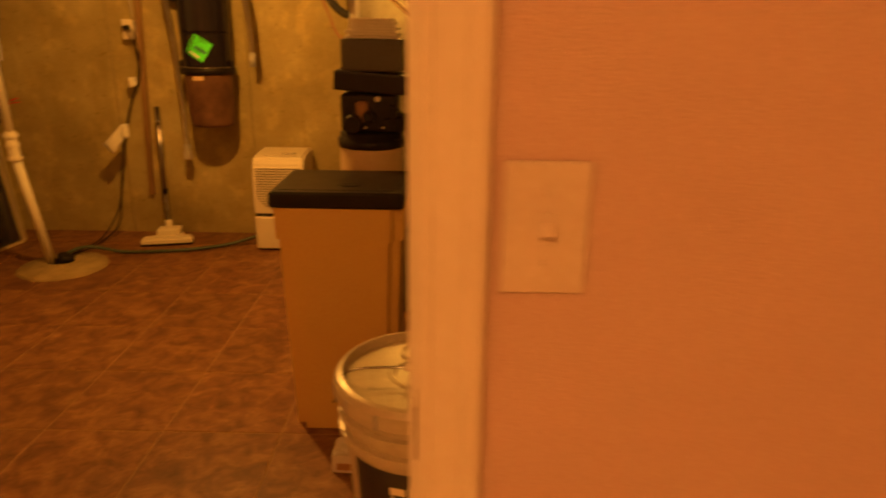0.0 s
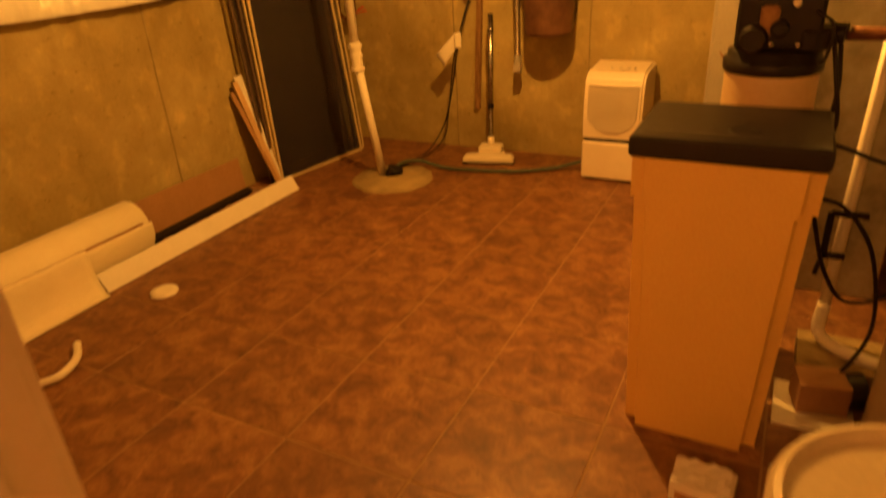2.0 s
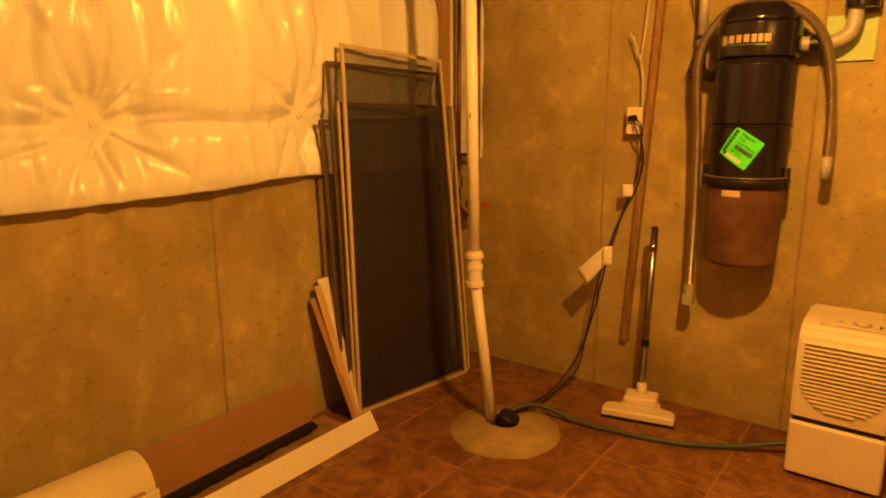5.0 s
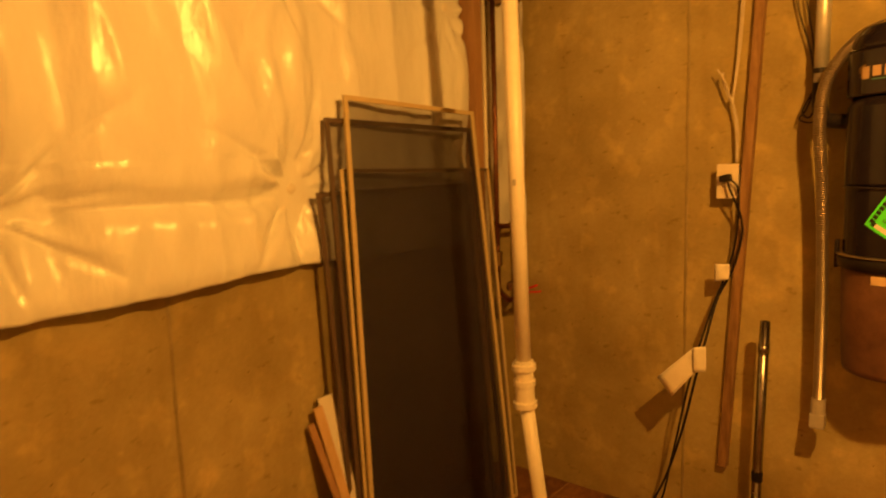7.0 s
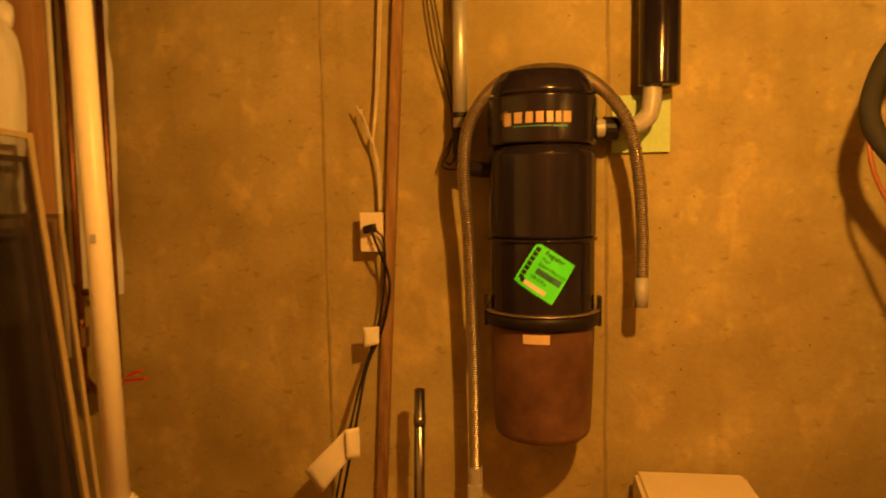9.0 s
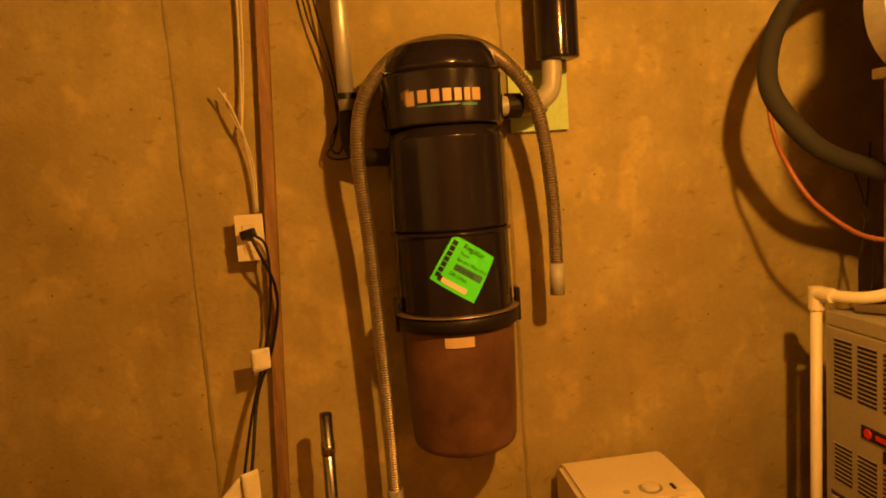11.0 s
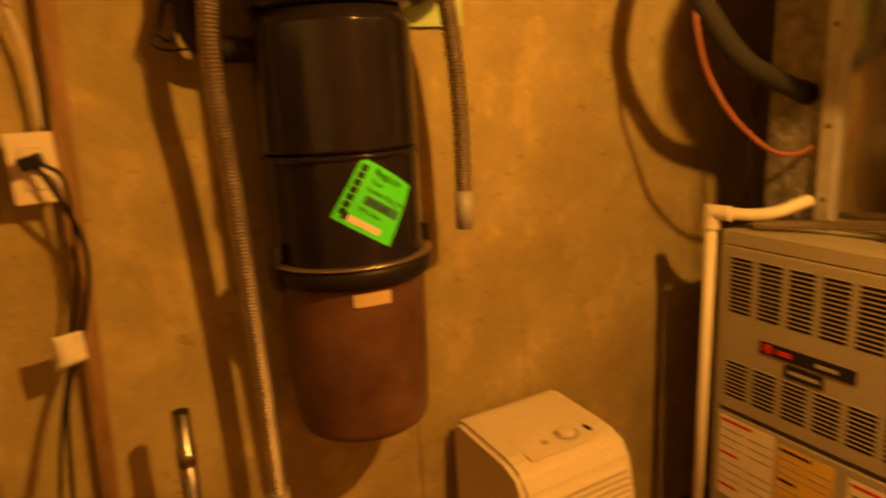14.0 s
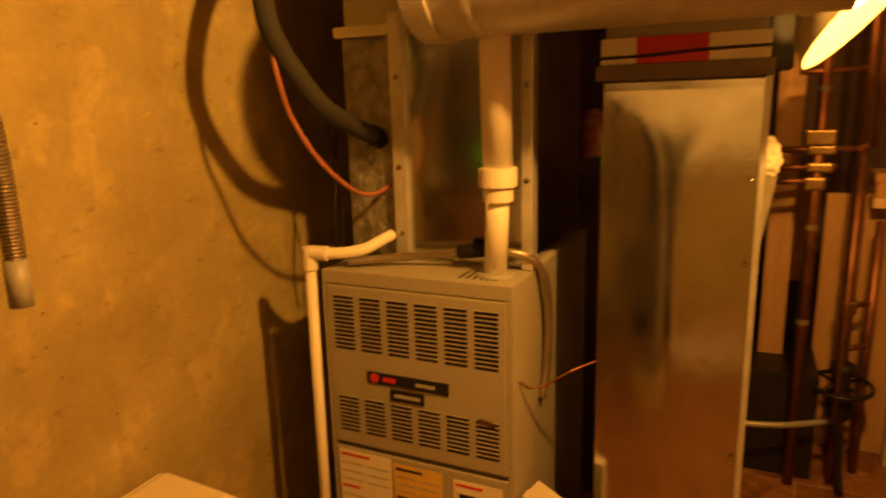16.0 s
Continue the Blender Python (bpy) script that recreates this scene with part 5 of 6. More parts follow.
def broken(u, v):
    """How far the cross-broken sheet stands out: hips from the corners, a ridge between, eased at the creases."""
    e = [max(0.0, q) + 0.012 for q in (u, PW - u, v, PH - v)]
    soft = sum(q ** -7 for q in e) ** (-1 / 7) - 0.0105
    return 0.075 * soft + 0.0012 * noise.noise((u * 14, v * 5, 4)) * min(1.0, soft / 0.03)


grid = [[bm.verts.new((-0.3840 - broken(PW * i / NI, PH * j / NJ), 3.452 + PW * i / NI, 0.02 + PH * j / NJ)) for j in range(NJ + 1)] for i in range(NI + 1)]
for i in range(NI):
    for j in range(NJ):
        bm.faces.new((grid[i][j], grid[i][j + 1], grid[i + 1][j + 1], grid[i + 1][j]))
part("front_panel", bm, DUCTSHINE, ret, smooth=True)
# a darker, duller sheet than the front covers this side
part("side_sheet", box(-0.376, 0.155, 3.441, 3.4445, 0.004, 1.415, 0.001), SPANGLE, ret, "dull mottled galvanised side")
part("corner_seam", box(-0.392, -0.378, 3.438, 3.449, 0.0, 1.42, 0.002), GALV, ret)
part("top_flange", box(-0.396, 0.17, 3.436, 3.747, 1.421, 1.452, 0.002), BROWNSTEEL, ret, "dull brown flange")
band = part("label_band", box(-0.388, 0.16, 3.444, 3.739, 1.453, 1.505, 0.002), PAPER, ret, "white band with a red patch")
part("red_patch", box(-0.390, -0.3882, 3.545, 3.672, 1.453, 1.505), REDPRINT, band)
part("band_wire", tube([(-0.396, 3.745, 1.466), (-0.397, 3.65, 1.468), (-0.397, 3.55, 1.474), (-0.396, 3.44, 1.476)], 0.003, 6), BLACK, band, smooth=True)
part("upper_box", box(-0.378, 0.15, 3.45, 3.732, 1.506, 2.05, 0.003), GALVDULL, ret)
for y, z in ((3.46, 1.22), (3.459, 1.05), (3.459, 0.62)):
    part("screw", turned(lathe([(0.004, 0), (0.0035, 0.002), (0.001, 0.003)], segments=10), Matrix.Translation((-0.3905, y, z)) @ pose(0, 0, 0, 0, -90)), CHROME, ret)

ret.location = (0.0, 3.599, 0.0)
ret.scale = (1.0, 1.076, 1.0)

rd = thing("round_duct", (-0.44, 3.5, 1.66), "round galvanised duct running overhead past the furnace", "duct")
part("duct_pipe", turned(lathe([(0.135, 0.0), (0.135, 0.10), (0.139, 0.105), (0.139, 0.125), (0.135, 0.13), (0.135, 0.66), (0.139, 0.664), (0.139, 0.684), (0.135, 0.69), (0.135, 0.735), (0.12, 0.74)], segments=48), Matrix.Translation((-0.46, 4.07, 1.645)) @ pose(0, 0, 0, 90)), GALV, rd, smooth=True)
part("end_cap", turned(lathe([(0.142, 0), (0.142, 0.05), (0.137, 0.052)], segments=48), Matrix.Translation((-0.46, 4.075, 1.645)) @ pose(0, 0, 0, 90)), GALV, rd)
part("duct_elbow", turned(lathe([(0.13, 0), (0.13, 0.28)], segments=40), Matrix.Translation((-0.46, 3.94, 1.77))), GALV, rd, smooth=True)

# ---- water softener ----
brine = thing("brine_tank", (-0.23, 2.60, 0), "tan plastic softener brine tank with a black lid", "brine tank")


def taper(x0, x1, y0, y1, z0, X0, X1, Y0, Y1, z1, bevel):
    bm = bmesh.new()
    lo = [bm.verts.new((x, y, z0)) for x, y in ((x0, y0), (x1, y0), (x1, y1), (x0, y1))]
    hi = [bm.verts.new((x, y, z1)) for x, y in ((X0, Y0), (X1, Y0), (X1, Y1), (X0, Y1))]
    bm.faces.new(list(reversed(lo)))
    bm.faces.new(hi)
    for k in range(4):
        bm.faces.new((lo[k], lo[(k + 1) % 4], hi[(k + 1) % 4], hi[k]))
    bmesh.ops.bevel(bm, geom=[e for e in bm.edges if abs(e.verts[0].co.z - e.verts[1].co.z) > 0.01], offset=bevel, segments=5, affect="EDGES")
    return bm


part("tank_body", taper(-0.400, -0.064, 2.470, 2.73, 0.0, -0.419, -0.040, 2.452, 2.755, 0.690, 0.034), BRINE, brine)
part("collar", taper(-0.426, -0.031, 2.442, 2.763, 0.676, -0.428, -0.028, 2.440, 2.765, 0.784, 0.036), BRINE, brine)
lid = part("lid", box(-0.432, -0.024, 2.434, 2.772, 0.785, 0.836, 0.018, 3), BLACK, brine, "black plastic lid")
part("lid_panel", box(-0.405, -0.05, 2.465, 2.745, 0.8355, 0.8375, 0.001), BLACK, lid)
part("finger_grip", turned(lathe([(0.026, 0), (0.024, 0.002), (0.016, 0.0005)], (0, 0, 0), 24), Matrix.Translation((-0.20, 2.53, 0.8377)) @ Matrix.Diagonal((1.4, 0.7, 1, 1))), BLACK, lid)

RX, RY = -0.175, 2.93
soft = thing("softener_tank", (RX, RY, 0), "tan softener resin tank with a black control valve", "water softener")
part("tank", lathe([(0.09, 0.0), (0.112, 0.02), (0.114, 0.06), (0.114, 0.88), (0.108, 0.905), (0.09, 0.92)], (RX, RY, 0), 44), RESIN, soft, smooth=True)
part("tank_collar", lathe([(0.118, 0.895), (0.121, 0.90), (0.121, 0.925), (0.112, 0.930), (0.112, 0.945), (0.10, 0.955)], (RX, RY, 0), 44), BLACK, soft, smooth=True)
vh = part("control_valve", box(RX - 0.095, RX + 0.10, RY - 0.09, RY + 0.09, 0.955, 1.086, 0.02, 3), BLACK, soft, "black control valve head")
part("valve_cover", turned(box(-0.115, 0.155, -0.11, 0.10, 0, 0.066, 0.008), Matrix.Translation((RX, RY, 1.092)) @ pose(0, 0, 0, 0, 4)), BLACK, vh)
part("valve_box", box(RX - 0.090, RX + 0.118, RY - 0.075, RY + 0.085, 1.160, 1.266, 0.006), FURNACEDARK, vh, "dark grey timer housing")
part("valve_knob", turned(lathe([(0.022, 0), (0.020, 0.03), (0.012, 0.034)], segments=20), Matrix.Translation((RX + 0.005, RY - 0.09, 1.010)) @ pose(0, 0, 0, 90)), BLACK, vh)
part("injector_cap", turned(lathe([(0.020, -0.06), (0.022, -0.03), (0.022, 0.0), (0.012, 0.008)], segments=18), Matrix.Translation((RX - 0.02, RY - 0.092, 1.055)) @ pose(0, 0, 0, 12)), CARD, vh, "brown translucent injector bowl")
part("screw_cap", turned(lathe([(0.010, 0), (0.009, 0.012)], segments=14), Matrix.Translation((RX + 0.035, RY - 0.091, 1.070)) @ pose(0, 0, 0, 90)), PVC, vh)
bm = tube([(RX + 0.09, RY - 0.02, 0.985), (RX + 0.15, RY - 0.03, 0.985)], 0.022, 14, smooth=0)
tube([(RX + 0.09, RY + 0.04, 0.985), (RX + 0.16, RY + 0.04, 0.985)], 0.022, 14, bm=bm, smooth=0)
part("bypass_yoke", bm, BLACK, vh)
part("piston_cap", turned(lathe([(0.034, 0), (0.034, 0.03), (0.028, 0.036), (0.028, 0.05)], segments=24), Matrix.Translation((RX - 0.05, RY - 0.075, 0.985)) @ pose(0, 0, 0, 90)), BLACK, vh)
part("turbine_housing", lathe([(0.045, 0.955), (0.05, 0.96), (0.05, 1.0), (0.04, 1.01)], (RX + 0.075, RY - 0.045, 0), 24), BLACK, vh)
part("meter_cable", tube([(RX + 0.08, RY - 0.10, 1.05), (RX + 0.12, RY - 0.12, 1.02), (RX + 0.115, RY - 0.115, 0.95), (RX + 0.10, RY - 0.09, 0.93)], 0.004, 8), BLACK, vh, smooth=True)
for kx in (-0.07, -0.01, 0.05):
    part("bolt", turned(lathe([(0.007, 0), (0.007, 0.006), (0.004, 0.008)], segments=8), Matrix.Translation((RX + kx, RY - 0.091, 0.972)) @ pose(0, 0, 0, 90)), CHROME, vh)
papers = thing("paper_stack", (RX, RY, 1.2665), "stack of folded white instruction papers on the softener valve", "papers")
for k, (turn, dx, wide) in enumerate(((2, 0.0, 0.092), (-3, 0.006, 0.088), (4, -0.004, 0.086), (-1, 0.008, 0.084), (6, 0.0, 0.08), (1, 0.004, 0.078), (-5, 0.0, 0.072))):
    bm = box(-wide, wide, -0.055, 0.06, 0, 0.0085, 0.002)
    part("leaflet", turned(bm, pose(RX + 0.012 + dx, RY, 1.2668 + 0.0095 * k, 0, 0, turn)), PAPER, papers)
cu = thing("softener_copper_pipes", (0.2, 2.9, 0.98), "copper pipes leading from the softener valve", "pipe")
part("copper_pipe", tube([(-0.02, 2.90, 0.985), (0.42, 2.93, 0.985)], 0.0115, 12, smooth=0), COPPER, cu, smooth=True)
part("copper_pipe", tube([(-0.01, 2.97, 0.985), (0.12, 2.97, 0.985), (0.30, 3.0, 0.99), (0.42, 3.0, 1.10), (0.42, 3.0, 2.05)], 0.0115, 12), COPPER, cu, smooth=True)
part("flex_line", tube([(-0.26, 3.04, 1.50), (-0.13, 3.03, 1.42), (-0.02, 3.02, 1.32), (0.05, 3.03, 1.20), (0.085, 3.04, 1.10), (0.088, 3.03, 1.02)], 0.0075, 10), WOODPALE, cu, "tan drain tubing", smooth=True)
stand = thing("drain_standpipe", (0.08, 3.03, 0), "cream PVC standpipe behind the softener", "pipe")
part("pipe", tube([(0.088, 3.03, 1.03), (0.072, 3.01, 0.16)], 0.0165, 16, smooth=0), PVC, stand, smooth=True)
part("foot", tube([(0.072, 3.01, 0.19), (0.07, 3.0, 0.10), (0.11, 2.96, 0.075), (0.20, 2.92, 0.07), (0.30, 2.9, 0.07)], 0.019, 14), PVC, stand, smooth=True)
part("support_block", box(0.02, 0.34, 2.86, 3.06, 0.0, 0.055, 0.004), SLAB, stand, "concrete block under the pipe")
tubes = thing("softener_tubing", (0.02, 2.85, 0.5), "thin black softener tubing looping behind the tank", "tube")
for pts in (
    [(-0.05, 2.88, 0.99), (-0.03, 2.84, 0.90), (-0.01, 2.83, 0.78), (-0.045, 2.82, 0.70), (-0.09, 2.80, 0.62)],
    [(-0.03, 2.90, 0.97), (-0.02, 2.85, 0.86), (-0.035, 2.83, 0.75), (-0.08, 2.80, 0.66)],
    [(-0.03, 2.76, 0.76), (0.06, 2.80, 0.72), (0.16, 2.84, 0.66), (0.24, 2.86, 0.50), (0.20, 2.85, 0.34), (0.10, 2.83, 0.30), (0.03, 2.80, 0.40), (-0.02, 2.77, 0.56)],
    [(-0.03, 2.75, 0.62), (0.05, 2.79, 0.58), (0.13, 2.80, 0.46), (0.17, 2.80, 0.25), (0.12, 2.78, 0.10), (0.05, 2.76, 0.05)],
):
    part("tubing", tube(pts, 0.0055, 8), BLACK, tubes, smooth=True)
clamp = thing("c_clamp", (0.07, 2.93, 0.4), "black iron C-clamp fixed on the standpipe", "clamp")
bm = bar((0.035, 2.965, 0.50), (0.035, 2.965, 0.36), 0.018, 0.014, (1, 0, 0))
bar((0.035, 2.965, 0.50), (0.125, 2.965, 0.50), 0.016, 0.014, (0, 0, 1), bm=bm)
bar((0.035, 2.965, 0.37), (0.090, 2.965, 0.37), 0.016, 0.014, (0, 0, 1), bm=bm)
part("clamp_frame", bm, BLACK, clamp)
part("clamp_screw", tube([(0.035, 2.965, 0.37), (0.022, 2.95, 0.31)], 0.007, 10, smooth=0), BLACK, clamp)
pump = thing("condensate_pump", (0.06, 2.70, 0), "small brown pump box with black cap on the floor", "pump")
part("pump_body", turned(box(-0.07, 0.06, -0.05, 0.05, 0.0, 0.095, 0.008), pose(0.085, 2.74, 0.012, 0, 0, 12)), CARD, pump)
part("pump_cap", turned(lathe([(0.052, 0), (0.052, 0.04), (0.045, 0.045)], segments=28), Matrix.Translation((0.146, 2.752, 0.062)) @ pose(0, 0, 0, 0, 80, 12)), BLACK, pump)
part("pump_tray", box(-0.03, 0.17, 2.62, 2.82, 0.0, 0.012, 0.003), PVC, pump)

mouse = thing("bait_station", (-0.165, 2.265, 0), "small crumpled white bait box lying on the tile", "box")
part("carton", turned(box(-0.07, 0.07, -0.045, 0.045, 0.0, 0.062, 0.004), pose(-0.165, 2.275, 0, 0, 0, -4)), PAPER, mouse)
part("torn_window", turned(box(-0.055, 0.04, -0.0475, -0.0455, 0.012, 0.035), pose(-0.165, 2.275, 0, 0, 0, -4)), CARD, mouse, "faded brown print")
bm = sheet(lambda u, v: 0.064 + 0.02 * abs(noise.noise((u * 22, v * 22, 3))), [k / 9 for k in range(10)], [k / 6 for k in range(7)], lambda u, v, t: (-0.235 + 0.13 * u, 2.235 + 0.085 * v, t))
part("crumpled_film", bm, WHITE, mouse, "crumpled torn film")

# ---- buckets ----


def bucket(x, y, z, label_on, lab, group="stacked pails by the door"):
    ob = thing("plastic_pail", (x, y, z), lab, "bucket", group)
    at = (x, y, z)
    part("pail_body", lathe([(0.115, 0.0), (0.122, 0.004), (0.138, 0.255), (0.150, 0.256), (0.150, 0.268), (0.139, 0.270), (0.140, 0.292), (0.151, 0.293), (0.151, 0.304), (0.141, 0.306), (0.142, 0.335)], at, 56), BUCKET, ob, smooth=False)
    l = part("pail_lid", lathe([(0.153, 0.322), (0.156, 0.326), (0.156, 0.352), (0.150, 0.362), (0.142, 0.364), (0.137, 0.354), (0.134, 0.350), (0.06, 0.350), (0.055, 0.353), (0.048, 0.353), (0.045, 0.350), (0.004, 0.350)], at, 56), BUCKET, ob, smooth=False)
    for k in range(14):
        a = 2 * math.pi * k / 14
        part("lid_tab", turned(box(-0.004, 0.004, -0.001, 0.001, 0.324, 0.352), Matrix.Translation(at) @ Matrix.Rotation(a, 4, "Z") @ Matrix.Translation((0, -0.1562, 0))), GREYPVC, l)
    part("spout_cap", lathe([(0.043, 0.3505), (0.043, 0.356), (0.037, 0.3575), (0.034, 0.3535), (0.028, 0.3535), (0.026, 0.358), (0.020, 0.358), (0.018, 0.3535), (0.010, 0.3535), (0.008, 0.357), (0.002, 0.357)], (x, y + 0.076, z), 32), BUCKET, l)
    pts = [(x - 0.156, y - 0.02, z + 0.300), (x - 0.13, y - 0.03, z + 0.366), (x - 0.04, y - 0.022, z + 0.373), (x + 0.05, y - 0.035, z + 0.370), (x + 0.12, y - 0.05, z + 0.366), (x + 0.150, y - 0.055, z + 0.300)]
    hd = part("wire_handle", tube(pts, 0.0022, 8), CHROME, ob, "thin wire bail handle", smooth=True)
    part("grip", tube([(x - 0.030, y - 0.0225, z + 0.374), (x + 0.050, y - 0.035, z + 0.372)], 0.0062, 14, smooth=0), PVC, hd)
    if label_on:
        bm = bmesh.new()
        a0, a1, n = radians(-143), radians(-63), 20
        for i in range(n):
            q = []
            for a, h in ((a0 + (a1 - a0) * i / n, 0.03), (a0 + (a1 - a0) * (i + 1) / n, 0.03), (a0 + (a1 - a0) * (i + 1) / n, 0.235), (a0 + (a1 - a0) * i / n, 0.235)):
                r = 0.1226 + 0.016 * h / 0.255 + 0.0006
                q.append(bm.verts.new((x + r * math.cos(a), y + r * math.sin(a), z + h)))
            bm.faces.new(q)
        lb = part("pail_label", bm, DARKLABEL, ob, "dark printed label")
        bm = bmesh.new()
        for i, (da, h0, h1, w) in enumerate(((-0.30, 0.03, 0.07, 0.12), (-0.12, 0.05, 0.2, 0.02), (0.1, 0.06, 0.21, 0.018), (0.3, 0.07, 0.19, 0.02), (-0.05, 0.19, 0.205, 0.2), (0.05, 0.075, 0.085, 0.45), (0.1, 0.095, 0.103, 0.4), (-0.2, 0.12, 0.127, 0.3))):
            a = radians(-102) + da
            q = []
            for a_, h in ((a - w / 2, h0), (a + w / 2, h0), (a + w / 2, h1), (a - w / 2, h1)):
                r = 0.1226 + 0.016 * h / 0.255 + 0.0016
                q.append(bm.verts.new((x + r * math.cos(a_), y + r * math.sin(a_), z + h)))
            bm.faces.new(q)
        part("label_print", bm, ROLL, lb)
    return ob


b1 = bucket(0.072, 1.585, 0.0, False, "white plastic pail at the bottom of the stack")
b2 = bucket(0.066, 1.59, 0.3645, True, "white plastic pail with a dark label on top of another")
tagged(whole("lid_sticker", turned(box(-0.028, 0.028, -0.022, 0.022, 0, 0.0006), pose(0.148, 1.545, 0.716, 0, 0, -25)), PAPER, "square paper sticker on the pail lid", "sticker"))
bucket(0.40, 1.98, 0.0, False, "white plastic pail under the shelf", "stacked pails by the heater")
bucket(0.395, 1.98, 0.3645, True, "dirty white plastic pail with a dark label", "stacked pails by the heater")

# ---- water heater ----
HX, HY = 0.42, 2.56
wh = thing("water_heater", (HX, HY, 0), "grey cylindrical water heater with warning labels", "water heater")
part("jacket", lathe([(0.245, 0.06), (0.255, 0.065), (0.255, 0.52), (0.2535, 0.523), (0.2535, 0.529), (0.255, 0.532), (0.255, 0.905), (0.243, 0.912), (0.243, 1.095), (0.238, 1.11), (0.0, 1.12)], (HX, HY, 0), 64, cap=False), HEATER, wh, smooth=True)
for a in (0.8, 2.9, 5.0):
    part("leg", lathe([(0.02, 0), (0.02, 0.065)], (HX + 0.2 * math.cos(a), HY + 0.2 * math.sin(a), 0), 12), BLACK, wh)


def heater_label(a0, a1, z0, z1, material, nm, parent=None, lift=0.001):
    bm = bmesh.new()
    n = 12
    for i in range(n):
        q = []
        for a, z in ((a0 + (a1 - a0) * i / n, z0), (a0 + (a1 - a0) * (i + 1) / n, z0), (a0 + (a1 - a0) * (i + 1) / n, z1), (a0 + (a1 - a0) * i / n, z1)):
            a = radians(a)
            q.append(bm.verts.new((HX + (0.255 + lift) * math.cos(a), HY + (0.255 + lift) * math.sin(a), z)))
        bm.faces.new(q)
    return part(nm, bm, material, parent or wh)


w1 = heater_label(-160, -122, 0.52, 0.80, PAPER, "warning_label")
heater_label(-158, -124, 0.755, 0.785, ORANGELABEL, "orange_stripe", w1, 0.0016)
heater_label(-152, -147, 0.71, 0.735, INK, "pictogram", w1, 0.0016)
heater_label(-138, -130, 0.70, 0.73, REDPRINT, "pictogram", w1, 0.0016)
heater_label(-156, -126, 0.60, 0.606, GREYPVC, "print_bar", w1, 0.0016)
heater_label(-156, -130, 0.64, 0.646, GREYPVC, "print_bar", w1, 0.0016)
heater_label(-160, -125, 0.36, 0.50, PAPER, "rating_label")
heater_label(-160, -125, 0.47, 0.485, ORANGELABEL, "orange_stripe", None, 0.0016)
heater_label(-164, -146, 1.0, 1.055, YELLOWPRINT, "yellow_tag", None, -0.010)
part("draft_hood", lathe([(0.10, 1.12), (0.05, 1.19), (0.05, 2.05)], (HX, HY, 0), 28), GALVDULL, wh, smooth=True)
for a in (0.6, 2.2, 4.0):
    part("hood_leg", tube([(HX + 0.09 * math.cos(a), HY + 0.09 * math.sin(a), 1.07), (HX + 0.095 * math.cos(a), HY + 0.095 * math.sin(a), 1.13)], 0.004, 6, smooth=0), GALVDULL, wh)
red = thing("copper_gas_pipes", (0.2, 2.2, 1.0), "reddish copper pipe running level past the heater", "pipe")
part("pipe", tube([(0.10, 2.30, 0.965), (0.36, 2.20, 0.965), (0.60, 2.10, 0.965), (0.95, 1.95, 0.965)], 0.011, 12), COPPER, red, smooth=True)
part("fitting", tube([(0.24, 2.247, 0.965), (0.29, 2.228, 0.965)], 0.016, 12, smooth=0), COPPERRED, red)

# ---- leaning stick and shelf ----
whole("leaning_stick", bar((-0.010, 1.722, 0.006), (0.262, 1.943, 1.53), 0.030, 0.016, (1, 0, 0)), WHITE, "pale painted wooden stick leaning behind the stacked pails", "stick")
shelf = thing("wooden_shelf", (0.55, 1.7, 0), "rough wooden work shelf with a cloth on it", "shelf")
part("shelf_board", box(0.225, 0.95, 1.62, 1.93, 0.968, 0.998, 0.003), WOODPALE, shelf)
part("shelf_rail", box(0.15, 1.2, 1.935, 1.965, 0.999, 1.045, 0.003), WOODPALE, shelf)
part("shelf_leg", box(0.90, 0.94, 1.64, 1.68, 0, 0.9675), WOODPALE, shelf)
part("shelf_leg", box(1.16, 1.20, 1.925, 1.965, 0, 0.998), WOODPALE, shelf)
part("shelf_leg", box(0.66, 0.70, 1.90, 1.928, 0, 0.9675), WOODPALE, shelf)
bm = sheet(lambda u, v: 1.000 + 0.03 * abs(noise.noise((u * 5, v * 5, 8))) + 0.01, [k / 12 for k in range(13)], [k / 12 for k in range(13)], lambda u, v, t: (0.32 + 0.3 * u, 1.64 + 0.24 * v, t))
thicken(bm, 0.004)
whole("folded_cloth", bm, WHITE, "crumpled white cloth lying on the wooden shelf", "cloth", smooth=True)

CARTON_TOP = 0.485

# ---- right-hand pipes and lamp beyond the return duct ----
cl = thing("clamp_lamp", (0.05, 3.27, 1.6), "lit clamp work lamp with a metal dome reflector", "lamp")
CM = Matrix.Translation((-0.04, 3.265, 1.560)) @ Vector((0.20, 0.72, 0.66)).to_track_quat("Z", "Y").to_matrix().to_4x4()
prof = [(0.024, 0.135), (0.035, 0.125), (0.085, 0.10), (0.135, 0.055), (0.165, 0.0)]
bm = lathe(prof, segments=40, cap=False)
thicken(bm, 0.002)
part("reflector", turned(bm, CM), FURNACE, cl, "tan enamelled dome reflector", smooth=True)
bm = lathe([(r - 0.004, z) for r, z in prof], segments=40, cap=False)
part("reflector_lining", turned(bm, CM), WHITE, cl, "white inner face of the reflector", smooth=True)
part("socket", turned(lathe([(0.02, 0.11), (0.02, 0.17), (0.012, 0.18)], segments=20), CM), BLACK, cl)
part("bulb", turned(lathe([(0.012, 0.10), (0.014, 0.085), (0.028, 0.055), (0.030, 0.035), (0.020, 0.015), (0.004, 0.010)], segments=24), CM), BULB, cl, "glowing light bulb", smooth=True)
